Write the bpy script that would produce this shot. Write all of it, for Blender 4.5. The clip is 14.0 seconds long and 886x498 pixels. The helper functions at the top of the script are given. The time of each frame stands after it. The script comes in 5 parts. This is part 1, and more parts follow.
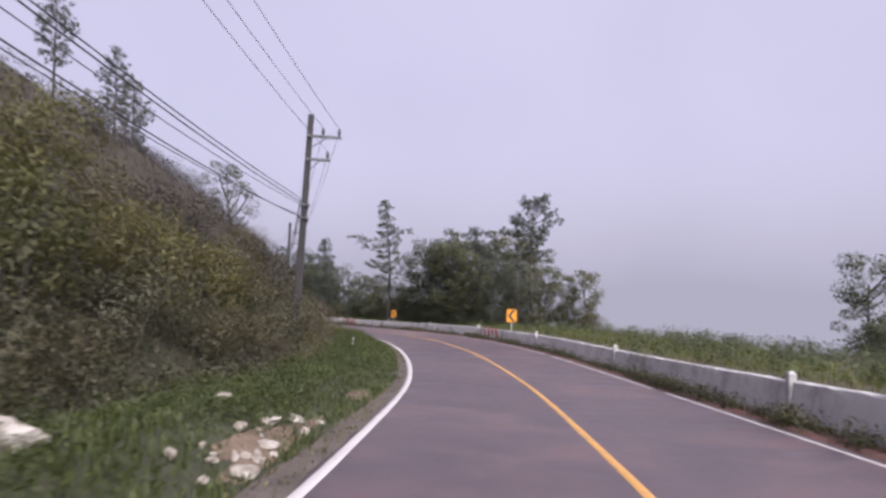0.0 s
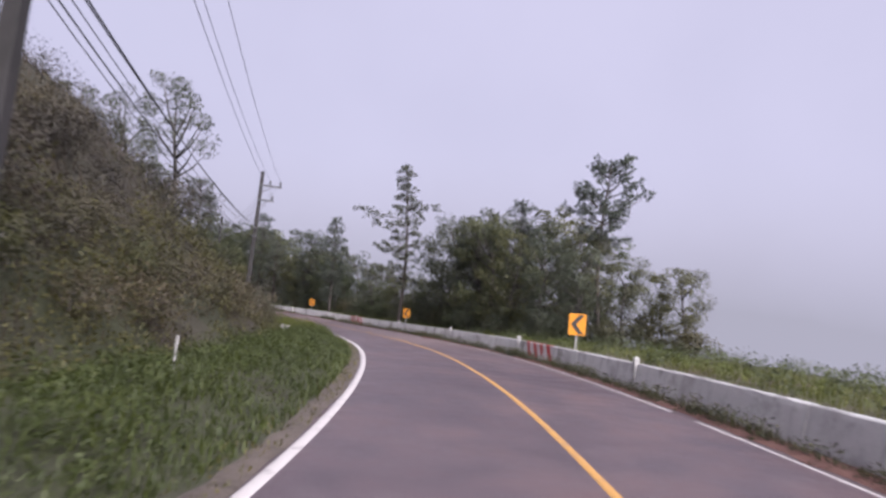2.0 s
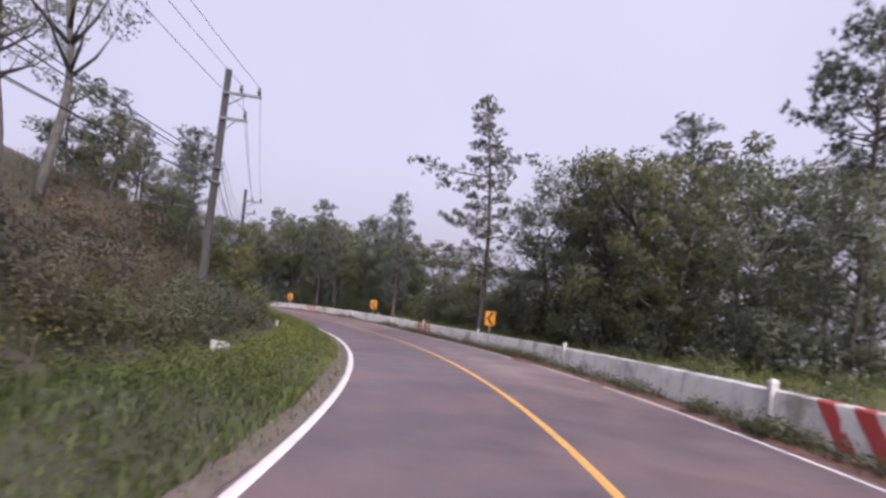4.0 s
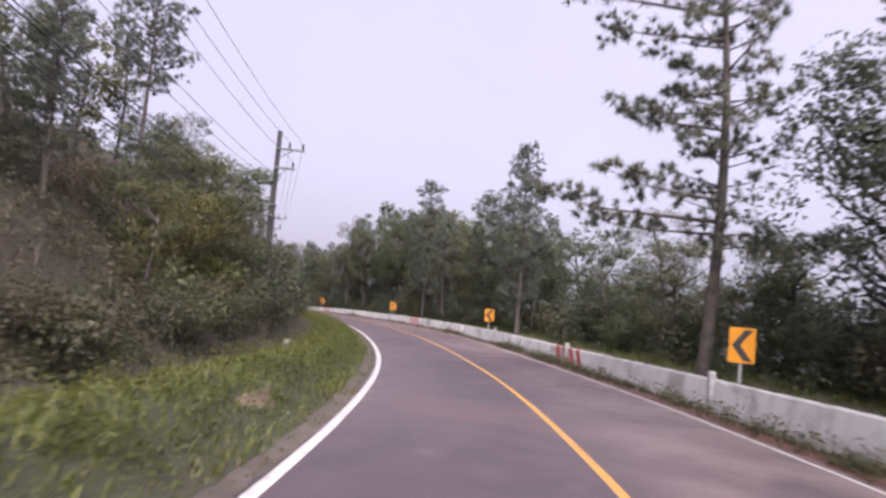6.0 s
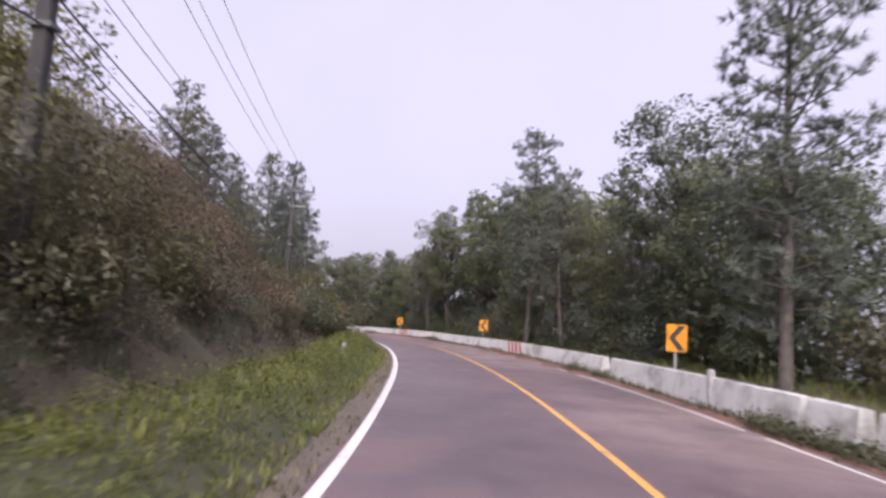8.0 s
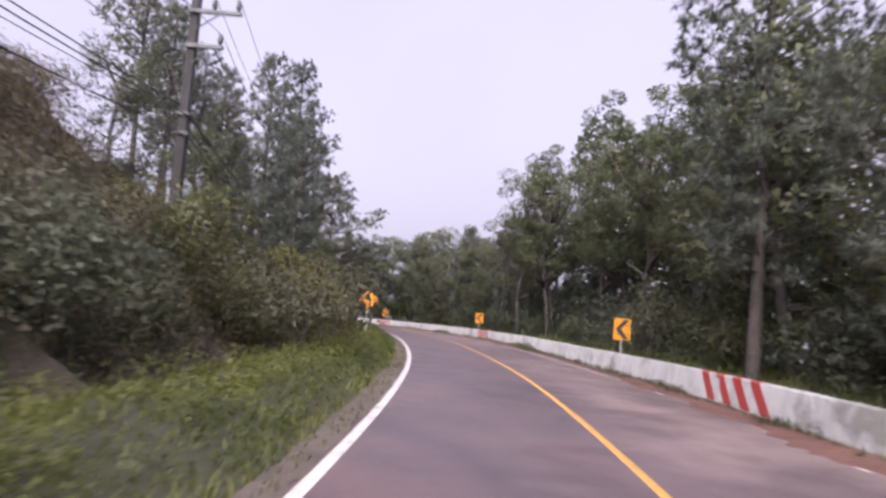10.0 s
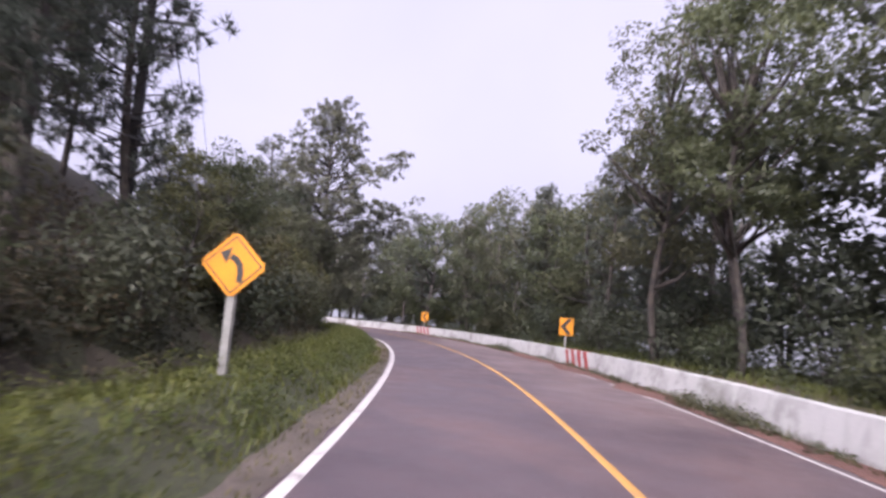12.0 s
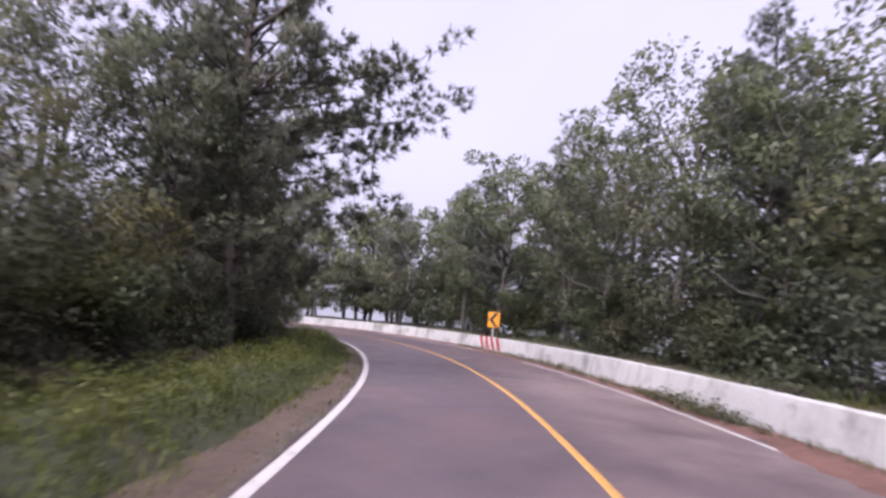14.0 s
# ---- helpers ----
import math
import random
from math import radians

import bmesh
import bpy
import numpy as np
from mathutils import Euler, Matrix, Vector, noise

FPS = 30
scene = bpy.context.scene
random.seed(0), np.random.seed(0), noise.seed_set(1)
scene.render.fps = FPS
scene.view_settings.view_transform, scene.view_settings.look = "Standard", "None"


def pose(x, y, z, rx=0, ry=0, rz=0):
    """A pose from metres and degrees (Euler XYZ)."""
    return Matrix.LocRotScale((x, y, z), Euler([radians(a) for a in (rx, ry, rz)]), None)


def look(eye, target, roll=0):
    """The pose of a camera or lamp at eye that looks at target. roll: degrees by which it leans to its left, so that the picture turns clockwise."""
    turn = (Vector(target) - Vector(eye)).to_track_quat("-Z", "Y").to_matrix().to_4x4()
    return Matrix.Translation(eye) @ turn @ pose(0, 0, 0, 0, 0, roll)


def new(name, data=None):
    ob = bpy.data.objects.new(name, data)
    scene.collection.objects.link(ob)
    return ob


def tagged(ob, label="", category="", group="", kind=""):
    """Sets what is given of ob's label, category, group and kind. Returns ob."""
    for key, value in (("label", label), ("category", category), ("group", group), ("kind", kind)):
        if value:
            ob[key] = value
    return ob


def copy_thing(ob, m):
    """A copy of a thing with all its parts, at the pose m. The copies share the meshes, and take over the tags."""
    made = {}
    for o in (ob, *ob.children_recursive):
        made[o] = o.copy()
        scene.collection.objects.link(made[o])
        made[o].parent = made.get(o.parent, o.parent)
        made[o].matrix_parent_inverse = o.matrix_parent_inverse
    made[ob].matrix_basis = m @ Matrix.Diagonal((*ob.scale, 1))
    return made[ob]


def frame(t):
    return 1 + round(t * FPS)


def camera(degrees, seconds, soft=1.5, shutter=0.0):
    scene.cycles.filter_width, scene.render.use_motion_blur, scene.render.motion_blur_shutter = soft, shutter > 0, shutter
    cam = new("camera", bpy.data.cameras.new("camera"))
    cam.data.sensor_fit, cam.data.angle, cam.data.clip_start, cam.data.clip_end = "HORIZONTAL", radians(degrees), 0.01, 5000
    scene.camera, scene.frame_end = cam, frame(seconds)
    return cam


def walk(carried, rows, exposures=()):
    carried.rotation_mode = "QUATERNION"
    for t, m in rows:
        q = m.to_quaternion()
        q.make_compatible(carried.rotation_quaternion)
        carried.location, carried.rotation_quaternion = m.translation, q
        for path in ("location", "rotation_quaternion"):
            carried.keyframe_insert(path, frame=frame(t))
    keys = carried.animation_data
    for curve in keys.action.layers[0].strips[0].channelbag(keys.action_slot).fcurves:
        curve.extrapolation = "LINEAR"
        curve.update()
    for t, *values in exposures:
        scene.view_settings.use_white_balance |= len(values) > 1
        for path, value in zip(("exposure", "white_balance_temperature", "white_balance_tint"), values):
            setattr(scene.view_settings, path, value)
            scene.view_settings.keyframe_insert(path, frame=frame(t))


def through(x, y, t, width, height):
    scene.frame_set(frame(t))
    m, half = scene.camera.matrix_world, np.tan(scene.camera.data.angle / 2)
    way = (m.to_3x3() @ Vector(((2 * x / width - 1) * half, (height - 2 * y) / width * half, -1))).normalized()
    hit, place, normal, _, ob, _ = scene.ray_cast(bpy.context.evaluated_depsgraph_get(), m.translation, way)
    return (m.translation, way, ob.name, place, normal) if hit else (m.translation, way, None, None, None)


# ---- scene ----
cam = camera(70.0, 14.0, soft=2.8, shutter=0.3)
PATH = [
    (0, (0.020, 0.001, 1.700), (-0.114, 1.995, 1.776), 0.76),
    (0.5, (0.006, 4.107, 1.338), (-0.145, 6.101, 1.400), 1.65),
    (1, (-0.046, 8.275, 0.967), (-0.200, 10.268, 1.029), 2.07),
    (1.5, (-0.141, 12.498, 0.569), (-0.335, 14.487, 0.649), 3.76),
    (2, (-0.353, 16.706, 0.211), (-0.619, 18.686, 0.309), 5.11),
    (2.5, (-0.773, 20.985, -0.039), (-1.095, 22.957, 0.057), 5.22),
    (3, (-1.344, 25.395, -0.291), (-1.730, 27.355, -0.196), 5.08),
    (3.5, (-2.082, 29.936, -0.546), (-2.548, 31.879, -0.453), 4.90),
    (4, (-3.014, 34.549, -0.805), (-3.570, 36.468, -0.714), 4.71),
    (4.5, (-4.169, 39.175, -1.069), (-4.821, 41.064, -0.975), 4.56),
    (5, (-5.571, 43.758, -1.337), (-6.324, 45.608, -1.236), 4.46),
    (5.5, (-7.197, 48.311, -1.606), (-8.050, 50.116, -1.503), 4.32),
    (6, (-9.122, 52.968, -1.935), (-10.070, 54.726, -1.832), 4.69),
    (6.5, (-11.390, 57.628, -2.214), (-12.423, 59.335, -2.081), 4.51),
    (7, (-13.950, 62.277, -2.539), (-15.056, 63.940, -2.430), 4.62),
    (7.5, (-16.733, 66.906, -2.850), (-17.883, 68.536, -2.708), 4.01),
    (8, (-19.700, 71.510, -3.136), (-20.920, 73.087, -2.983), 3.97),
    (8.5, (-22.878, 76.007, -3.379), (-24.164, 77.532, -3.235), 4.61),
    (9, (-26.194, 80.517, -3.558), (-27.538, 81.991, -3.421), 4.04),
    (9.5, (-29.662, 84.915, -3.757), (-31.062, 86.338, -3.628), 4.38),
    (10, (-33.266, 89.215, -3.976), (-34.712, 90.592, -3.854), 4.66),
    (10.5, (-37.045, 93.439, -4.211), (-38.530, 94.774, -4.093), 4.87),
    (11, (-41.042, 97.606, -4.459), (-42.560, 98.903, -4.342), 4.96),
    (11.5, (-45.297, 101.738, -4.717), (-46.847, 102.996, -4.597), 4.95),
    (12, (-49.838, 105.798, -4.987), (-51.419, 107.016, -4.864), 5.01),
    (12.5, (-54.392, 109.712, -5.296), (-56.010, 110.880, -5.169), 4.82),
    (13, (-58.991, 113.459, -5.579), (-60.648, 114.573, -5.455), 5.32),
    (13.5, (-63.818, 117.116, -5.796), (-65.506, 118.183, -5.686), 4.39),
    (14, (-68.817, 120.646, -6.110), (-70.538, 121.658, -5.995), 4.37),
]
EXPOSURES = [(0, 0.84, 6280, 13), (2.7, 0.84, 6280, 12), (5.0, 1.16, 6420, 14), (9.2, 1.24, 6470, 15), (11.5, 1.32, 6240, 17), (14.0, 1.36, 6190, 18)]
walk(cam, [(t, look(eye, target, roll)) for t, eye, target, roll in PATH], EXPOSURES)

# ---------------------------------------------------------------- light
world = bpy.data.worlds.new("overcast_sky")
scene.world = world
world.use_nodes = True
wn, wl = world.node_tree.nodes, world.node_tree.links
wn.clear()
w_out = wn.new("ShaderNodeOutputWorld")
w_sky = wn.new("ShaderNodeTexSky")
w_sky.sky_type, w_sky.sun_disc = "NISHITA", False
w_sky.sun_elevation, w_sky.sun_rotation = radians(43), radians(144)
w_sky.dust_density = 6.0
w_bg_sky = wn.new("ShaderNodeBackground")
w_bg_sky.inputs["Strength"].default_value = 0.008
w_cloud = wn.new("ShaderNodeBackground")
w_coord = wn.new("ShaderNodeTexCoord")
w_noise = wn.new("ShaderNodeTexNoise")
w_noise.inputs["Scale"].default_value, w_noise.inputs["Detail"].default_value = 1.6, 5.0
w_ramp = wn.new("ShaderNodeValToRGB")
w_ramp.color_ramp.elements[0].position, w_ramp.color_ramp.elements[1].position = 0.3, 0.7
w_ramp.color_ramp.elements[0].color = (0.318, 0.305, 0.392, 1)
w_ramp.color_ramp.elements[1].color = (0.362, 0.345, 0.440, 1)
w_cloud.inputs["Strength"].default_value = 1.0
w_add = wn.new("ShaderNodeAddShader")
wl.new(w_coord.outputs["Generated"], w_noise.inputs["Vector"])
wl.new(w_noise.outputs["Fac"], w_ramp.inputs["Fac"])
wl.new(w_ramp.outputs["Color"], w_cloud.inputs["Color"])
wl.new(w_sky.outputs["Color"], w_bg_sky.inputs["Color"])
wl.new(w_bg_sky.outputs[0], w_add.inputs[0])
wl.new(w_cloud.outputs[0], w_add.inputs[1])
wl.new(w_add.outputs[0], w_out.inputs["Surface"])

sun = new("sun", bpy.data.lights.new("sun", "SUN"))
sun.data.energy, sun.data.angle, sun.data.color = 4.9, radians(70), (1.0, 0.95, 0.93)
sun.matrix_world = look((36, -50, 58), (0, 0, 0))


# ---------------------------------------------------------------- materials
def make_mat(name):
    m = bpy.data.materials.new(name)
    m.use_nodes = True
    n, l = m.node_tree.nodes, m.node_tree.links
    return m, n, l, n["Principled BSDF"]


def noise_tex(n, l, scale, detail=4.0, rough=0.6, coord="Object"):
    c = n.new("ShaderNodeTexCoord")
    t = n.new("ShaderNodeTexNoise")
    t.inputs["Scale"].default_value, t.inputs["Detail"].default_value = scale, detail
    t.inputs["Roughness"].default_value = rough
    l.new(c.outputs[coord], t.inputs["Vector"])
    return t


def ramp(n, l, source, stops):
    r = n.new("ShaderNodeValToRGB")
    els = r.color_ramp.elements
    while len(els) < len(stops):
        els.new(0.5)
    for e, (p, c) in zip(els, stops):
        e.position, e.color = p, (*c, 1)
    l.new(source, r.inputs["Fac"])
    return r


def mix(n, l, fac, a, b, kind="MIX"):
    x = n.new("ShaderNodeMix")
    x.data_type, x.blend_type = "RGBA", kind
    for sock, v in ((x.inputs["Factor"], fac), (x.inputs["A"], a), (x.inputs["B"], b)):
        if isinstance(v, (int, float)):
            sock.default_value = v
        elif isinstance(v, tuple):
            sock.default_value = (*v, 1)
        else:
            l.new(v, sock)
    return x.outputs["Result"]


def bump(n, l, height, strength, distance=0.02):
    b = n.new("ShaderNodeBump")
    b.inputs["Strength"].default_value, b.inputs["Distance"].default_value = strength, distance
    l.new(height, b.inputs["Height"])
    return b.outputs["Normal"]


def plain(name, colour, dark, rough=0.6, scale=6.0, fine=60.0, relief=0.3, metal=0.0, spread=(0.35, 0.65)):
    """A surface of two tones: broad stains and fine grain."""
    m, n, l, p = make_mat(name)
    a, b = noise_tex(n, l, scale), noise_tex(n, l, fine, 3.0)
    c = ramp(n, l, a.outputs["Fac"], [(spread[0], dark), (spread[1], colour)])
    g = ramp(n, l, b.outputs["Fac"], [(0.3, (0.75, 0.75, 0.75)), (0.7, (1.1, 1.1, 1.1))])
    l.new(mix(n, l, 0.6, c.outputs["Color"], g.outputs["Color"], "MULTIPLY"), p.inputs["Base Color"])
    p.inputs["Roughness"].default_value, p.inputs["Metallic"].default_value = rough, metal
    l.new(bump(n, l, b.outputs["Fac"], relief), p.inputs["Normal"])
    return m


def asphalt_mat():
    m, n, l, p = make_mat("asphalt")
    big, mid, fine = noise_tex(n, l, 0.16, 3.0), noise_tex(n, l, 1.3, 5.0), noise_tex(n, l, 70.0, 2.0)
    base = ramp(n, l, big.outputs["Fac"], [(0.3, (0.054, 0.037, 0.046)), (0.7, (0.083, 0.060, 0.070))])
    patch = ramp(n, l, mid.outputs["Fac"], [(0.33, (0.78, 0.78, 0.79)), (0.5, (1.0, 1.0, 1.0)), (0.7, (1.22, 1.17, 1.14))])
    grain = ramp(n, l, fine.outputs["Fac"], [(0.3, (0.6, 0.6, 0.6)), (0.7, (1.35, 1.35, 1.35))])
    c = mix(n, l, 0.8, base.outputs["Color"], patch.outputs["Color"], "MULTIPLY")
    dust, streak = noise_tex(n, l, 0.32, 4.0, 0.65), noise_tex(n, l, 0.9, 6.0, 0.7)
    d = ramp(n, l, dust.outputs["Fac"], [(0.50, (0.0, 0.0, 0.0)), (0.68, (0.55, 0.55, 0.55))])
    c = mix(n, l, d.outputs["Color"], c, (0.106, 0.061, 0.060))
    d = ramp(n, l, streak.outputs["Fac"], [(0.58, (0.0, 0.0, 0.0)), (0.72, (0.5, 0.5, 0.5))])
    c = mix(n, l, d.outputs["Color"], c, (0.108, 0.083, 0.091))
    lies, cloud = n.new("ShaderNodeAttribute"), noise_tex(n, l, 0.55, 5.0, 0.6)
    lies.attribute_name = "dust"
    veil = ramp(n, l, cloud.outputs["Fac"], [(0.36, (0.25, 0.25, 0.25)), (0.60, (0.9, 0.9, 0.9))])
    thick = n.new("ShaderNodeMath")
    thick.operation = "MULTIPLY"
    l.new(lies.outputs["Fac"], thick.inputs[0])
    l.new(veil.outputs["Color"], thick.inputs[1])
    c = mix(n, l, thick.outputs[0], c, (0.205, 0.150, 0.150))
    l.new(mix(n, l, 0.7, c, grain.outputs["Color"], "MULTIPLY"), p.inputs["Base Color"])
    r = ramp(n, l, mid.outputs["Fac"], [(0.3, (0.45, 0.45, 0.45)), (0.75, (0.7, 0.7, 0.7))])
    l.new(r.outputs["Color"], p.inputs["Roughness"])
    l.new(bump(n, l, fine.outputs["Fac"], 0.5, 0.008), p.inputs["Normal"])
    return m


def paint_mat(name, colour, worn):
    m, n, l, p = make_mat(name)
    a, b = noise_tex(n, l, 3.0, 6.0, 0.75), noise_tex(n, l, 45.0, 3.0)
    w = ramp(n, l, a.outputs["Fac"], [(0.30, worn), (0.46, colour)])
    g = ramp(n, l, b.outputs["Fac"], [(0.3, (0.7, 0.7, 0.7)), (0.6, (1.0, 1.0, 1.0))])
    l.new(mix(n, l, 0.7, w.outputs["Color"], g.outputs["Color"], "MULTIPLY"), p.inputs["Base Color"])
    p.inputs["Roughness"].default_value = 0.6
    return m


def concrete_mat():
    """Whitewash over concrete: grey where it has worn, dark run-off streaks and mossy blotches."""
    m, n, l, p = make_mat("whitewashed_concrete")
    geo = n.new("ShaderNodeNewGeometry")

    def field(scale, detail, stretch):
        k, t = n.new("ShaderNodeMapping"), n.new("ShaderNodeTexNoise")
        k.inputs["Scale"].default_value = stretch
        t.inputs["Scale"].default_value, t.inputs["Detail"].default_value, t.inputs["Roughness"].default_value = scale, detail, 0.65
        l.new(geo.outputs["Position"], k.inputs["Vector"])
        l.new(k.outputs["Vector"], t.inputs["Vector"])
        return t.outputs["Fac"]

    worn = ramp(n, l, field(0.9, 5.0, (1, 1, 1)), [(0.34, (0.29, 0.277, 0.275)), (0.50, (0.435, 0.42, 0.425))])
    run = ramp(n, l, field(2.6, 5.0, (1, 1, 0.16)), [(0.52, (0.0, 0.0, 0.0)), (0.70, (0.7, 0.7, 0.7))])
    moss = ramp(n, l, field(0.55, 6.0, (1, 1, 1.4)), [(0.53, (0.0, 0.0, 0.0)), (0.64, (0.75, 0.75, 0.75))])
    fine = field(38.0, 3.0, (1, 1, 1))
    grain = ramp(n, l, fine, [(0.3, (0.8, 0.8, 0.8)), (0.7, (1.08, 1.08, 1.08))])
    c = mix(n, l, run.outputs["Color"], worn.outputs["Color"], (0.25, 0.235, 0.23))
    c = mix(n, l, moss.outputs["Color"], c, (0.15, 0.14, 0.125))
    l.new(mix(n, l, 0.7, c, grain.outputs["Color"], "MULTIPLY"), p.inputs["Base Color"])
    p.inputs["Roughness"].default_value = 0.85
    l.new(bump(n, l, fine, 0.4), p.inputs["Normal"])
    return m


def leaf_mat(name, tones, through=0.35):
    """Leaves: tone by leaf and by plant, some light passes through."""
    m, n, l, p = make_mat(name)
    geo, info = n.new("ShaderNodeNewGeometry"), n.new("ShaderNodeObjectInfo")
    c = ramp(n, l, geo.outputs["Random Per Island"], [(i / (len(tones) - 1), t) for i, t in enumerate(tones)])
    big = noise_tex(n, l, 0.7, 3.0)
    v = ramp(n, l, big.outputs["Fac"], [(0.3, (0.66, 0.68, 0.68)), (0.7, (1.18, 1.15, 1.0))])
    o = ramp(n, l, info.outputs["Random"], [(0.0, (0.8, 0.86, 0.85)), (0.5, (1.0, 1.0, 1.0)), (1.0, (1.2, 1.08, 0.9))])
    c = mix(n, l, 1.0, c.outputs["Color"], v.outputs["Color"], "MULTIPLY")
    c = mix(n, l, 1.0, c, o.outputs["Color"], "MULTIPLY")
    l.new(c, p.inputs["Base Color"])
    p.inputs["Roughness"].default_value = 0.55
    t = n.new("ShaderNodeBsdfTranslucent")
    l.new(c, t.inputs["Color"])
    s = n.new("ShaderNodeMixShader")
    s.inputs["Fac"].default_value = through
    l.new(p.outputs[0], s.inputs[1])
    l.new(t.outputs[0], s.inputs[2])
    l.new(s.outputs[0], n["Material Output"].inputs["Surface"])
    return m


def soil_mat(name, stops, scale=0.5):
    m, n, l, p = make_mat(name)
    a, b, c2 = noise_tex(n, l, scale, 6.0), noise_tex(n, l, 7.0, 5.0), noise_tex(n, l, 45.0, 4.0, 0.75)
    c = ramp(n, l, a.outputs["Fac"], stops)
    g = ramp(n, l, b.outputs["Fac"], [(0.3, (0.6, 0.6, 0.6)), (0.7, (1.2, 1.2, 1.2))])
    q = ramp(n, l, c2.outputs["Fac"], [(0.35, (0.65, 0.63, 0.6)), (0.6, (1.0, 1.0, 1.0)), (0.72, (1.5, 1.5, 1.5))])
    k = mix(n, l, 0.8, c.outputs["Color"], g.outputs["Color"], "MULTIPLY")
    l.new(mix(n, l, 0.9, k, q.outputs["Color"], "MULTIPLY"), p.inputs["Base Color"])
    p.inputs["Roughness"].default_value = 0.95
    l.new(bump(n, l, b.outputs["Fac"], 0.8, 0.08), p.inputs["Normal"])
    return m


ASPHALT = asphalt_mat()
WHITE_LINE = paint_mat("white_road_paint", (0.45, 0.415, 0.415), (0.19, 0.165, 0.17))
YELLOW_LINE = paint_mat("yellow_road_paint", (0.45, 0.235, 0.06), (0.26, 0.15, 0.09))
CONCRETE = concrete_mat()
RED_PAINT = paint_mat("faded_red_paint", (0.30, 0.030, 0.028), (0.24, 0.085, 0.075))
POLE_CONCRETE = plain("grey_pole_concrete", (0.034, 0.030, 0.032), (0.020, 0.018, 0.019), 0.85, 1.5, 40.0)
STEEL = plain("dull_galvanised_steel", (0.12, 0.12, 0.13), (0.07, 0.07, 0.075), 0.6, 8.0, 60.0, 0.1, 0.4)
PORCELAIN = plain("dark_insulator_glaze", (0.05, 0.045, 0.05), (0.03, 0.028, 0.03), 0.3, 8.0, 60.0, 0.1)
CABLE = plain("black_cable_sheath", (0.03, 0.03, 0.032), (0.02, 0.02, 0.02), 0.6, 3.0, 30.0, 0.1)
POST_WHITE = plain("weathered_white_post_paint", (0.37, 0.36, 0.36), (0.25, 0.24, 0.24), 0.7, 5.0, 40.0, 0.2)
POST_GREY = plain("bare_concrete_post", (0.27, 0.26, 0.25), (0.18, 0.17, 0.165), 0.85, 3.0, 40.0, 0.3)
SIGN_YELLOW = plain("yellow_sign_sheeting", (0.62, 0.245, 0.009), (0.54, 0.205, 0.009), 0.7, 2.0, 30.0, 0.03)
SIGN_BLACK = plain("black_sign_film", (0.02, 0.02, 0.02), (0.035, 0.03, 0.03), 0.5, 4.0, 30.0, 0.03)
BARK = plain("pine_bark", (0.085, 0.068, 0.06), (0.035, 0.03, 0.03), 0.95, 4.0, 18.0, 1.0)
PALE_BARK = plain("grey_bark", (0.095, 0.083, 0.077), (0.045, 0.040, 0.038), 0.95, 4.0, 20.0, 0.8)
ROCK = plain("pale_rubble_stone", (0.36, 0.33, 0.30), (0.17, 0.14, 0.115), 0.9, 4.0, 20.0, 0.8)
LEAF_DARK = leaf_mat("dark_broad_leaf", [(0.080, 0.089, 0.068), (0.096, 0.107, 0.078), (0.112, 0.120, 0.086)], 0.5)
LEAF_MID = leaf_mat("mid_green_leaf", [(0.082, 0.092, 0.056), (0.102, 0.114, 0.064), (0.124, 0.130, 0.074)], 0.5)
LEAF_OLIVE = leaf_mat("olive_scrub_leaf", [(0.062, 0.060, 0.040), (0.080, 0.077, 0.047), (0.100, 0.094, 0.054)], 0.4)
LEAF_HEDGE = leaf_mat("light_olive_bush_leaf", [(0.084, 0.082, 0.034), (0.108, 0.104, 0.040), (0.132, 0.122, 0.046)], 0.45)
LEAF_BRUSH = leaf_mat("brown_olive_brush", [(0.082, 0.070, 0.056), (0.098, 0.084, 0.062), (0.112, 0.098, 0.066)], 0.4)
LEAF_SLOPE = leaf_mat("dark_dead_brush", [(0.044, 0.037, 0.034), (0.056, 0.047, 0.042), (0.070, 0.060, 0.050)], 0.3)
LEAF_RUST = leaf_mat("rusty_dry_brush", [(0.096, 0.072, 0.060), (0.112, 0.084, 0.066), (0.124, 0.098, 0.072)], 0.4)
LEAF_DRY = leaf_mat("dry_brown_scrub", [(0.070, 0.056, 0.050), (0.084, 0.067, 0.058), (0.098, 0.078, 0.065)], 0.35)
NEEDLE = leaf_mat("pine_needle", [(0.080, 0.090, 0.080), (0.096, 0.107, 0.094), (0.112, 0.120, 0.106)], 0.4)
LEAF_AUTUMN = leaf_mat("yellowing_leaf", [(0.084, 0.102, 0.022), (0.114, 0.124, 0.028), (0.156, 0.122, 0.030)])
GRASS = leaf_mat("verge_grass", [(0.062, 0.078, 0.019), (0.096, 0.116, 0.028), (0.132, 0.139, 0.043)], 0.4)
DEEP_GRASS = leaf_mat("deep_green_verge_grass", [(0.044, 0.058, 0.015), (0.064, 0.082, 0.020), (0.088, 0.100, 0.029)], 0.4)
WEED = leaf_mat("roadside_weed", [(0.045, 0.048, 0.026), (0.075, 0.076, 0.034), (0.115, 0.100, 0.048)], 0.3)
VERGE_SOIL = soil_mat("grassy_soil", [(0.25, (0.034, 0.029, 0.018)), (0.5, (0.032, 0.034, 0.015)), (0.75, (0.036, 0.042, 0.015))])
GRAVEL = soil_mat("dusty_gravel", [(0.3, (0.062, 0.047, 0.040)), (0.7, (0.115, 0.090, 0.080))], 1.2)
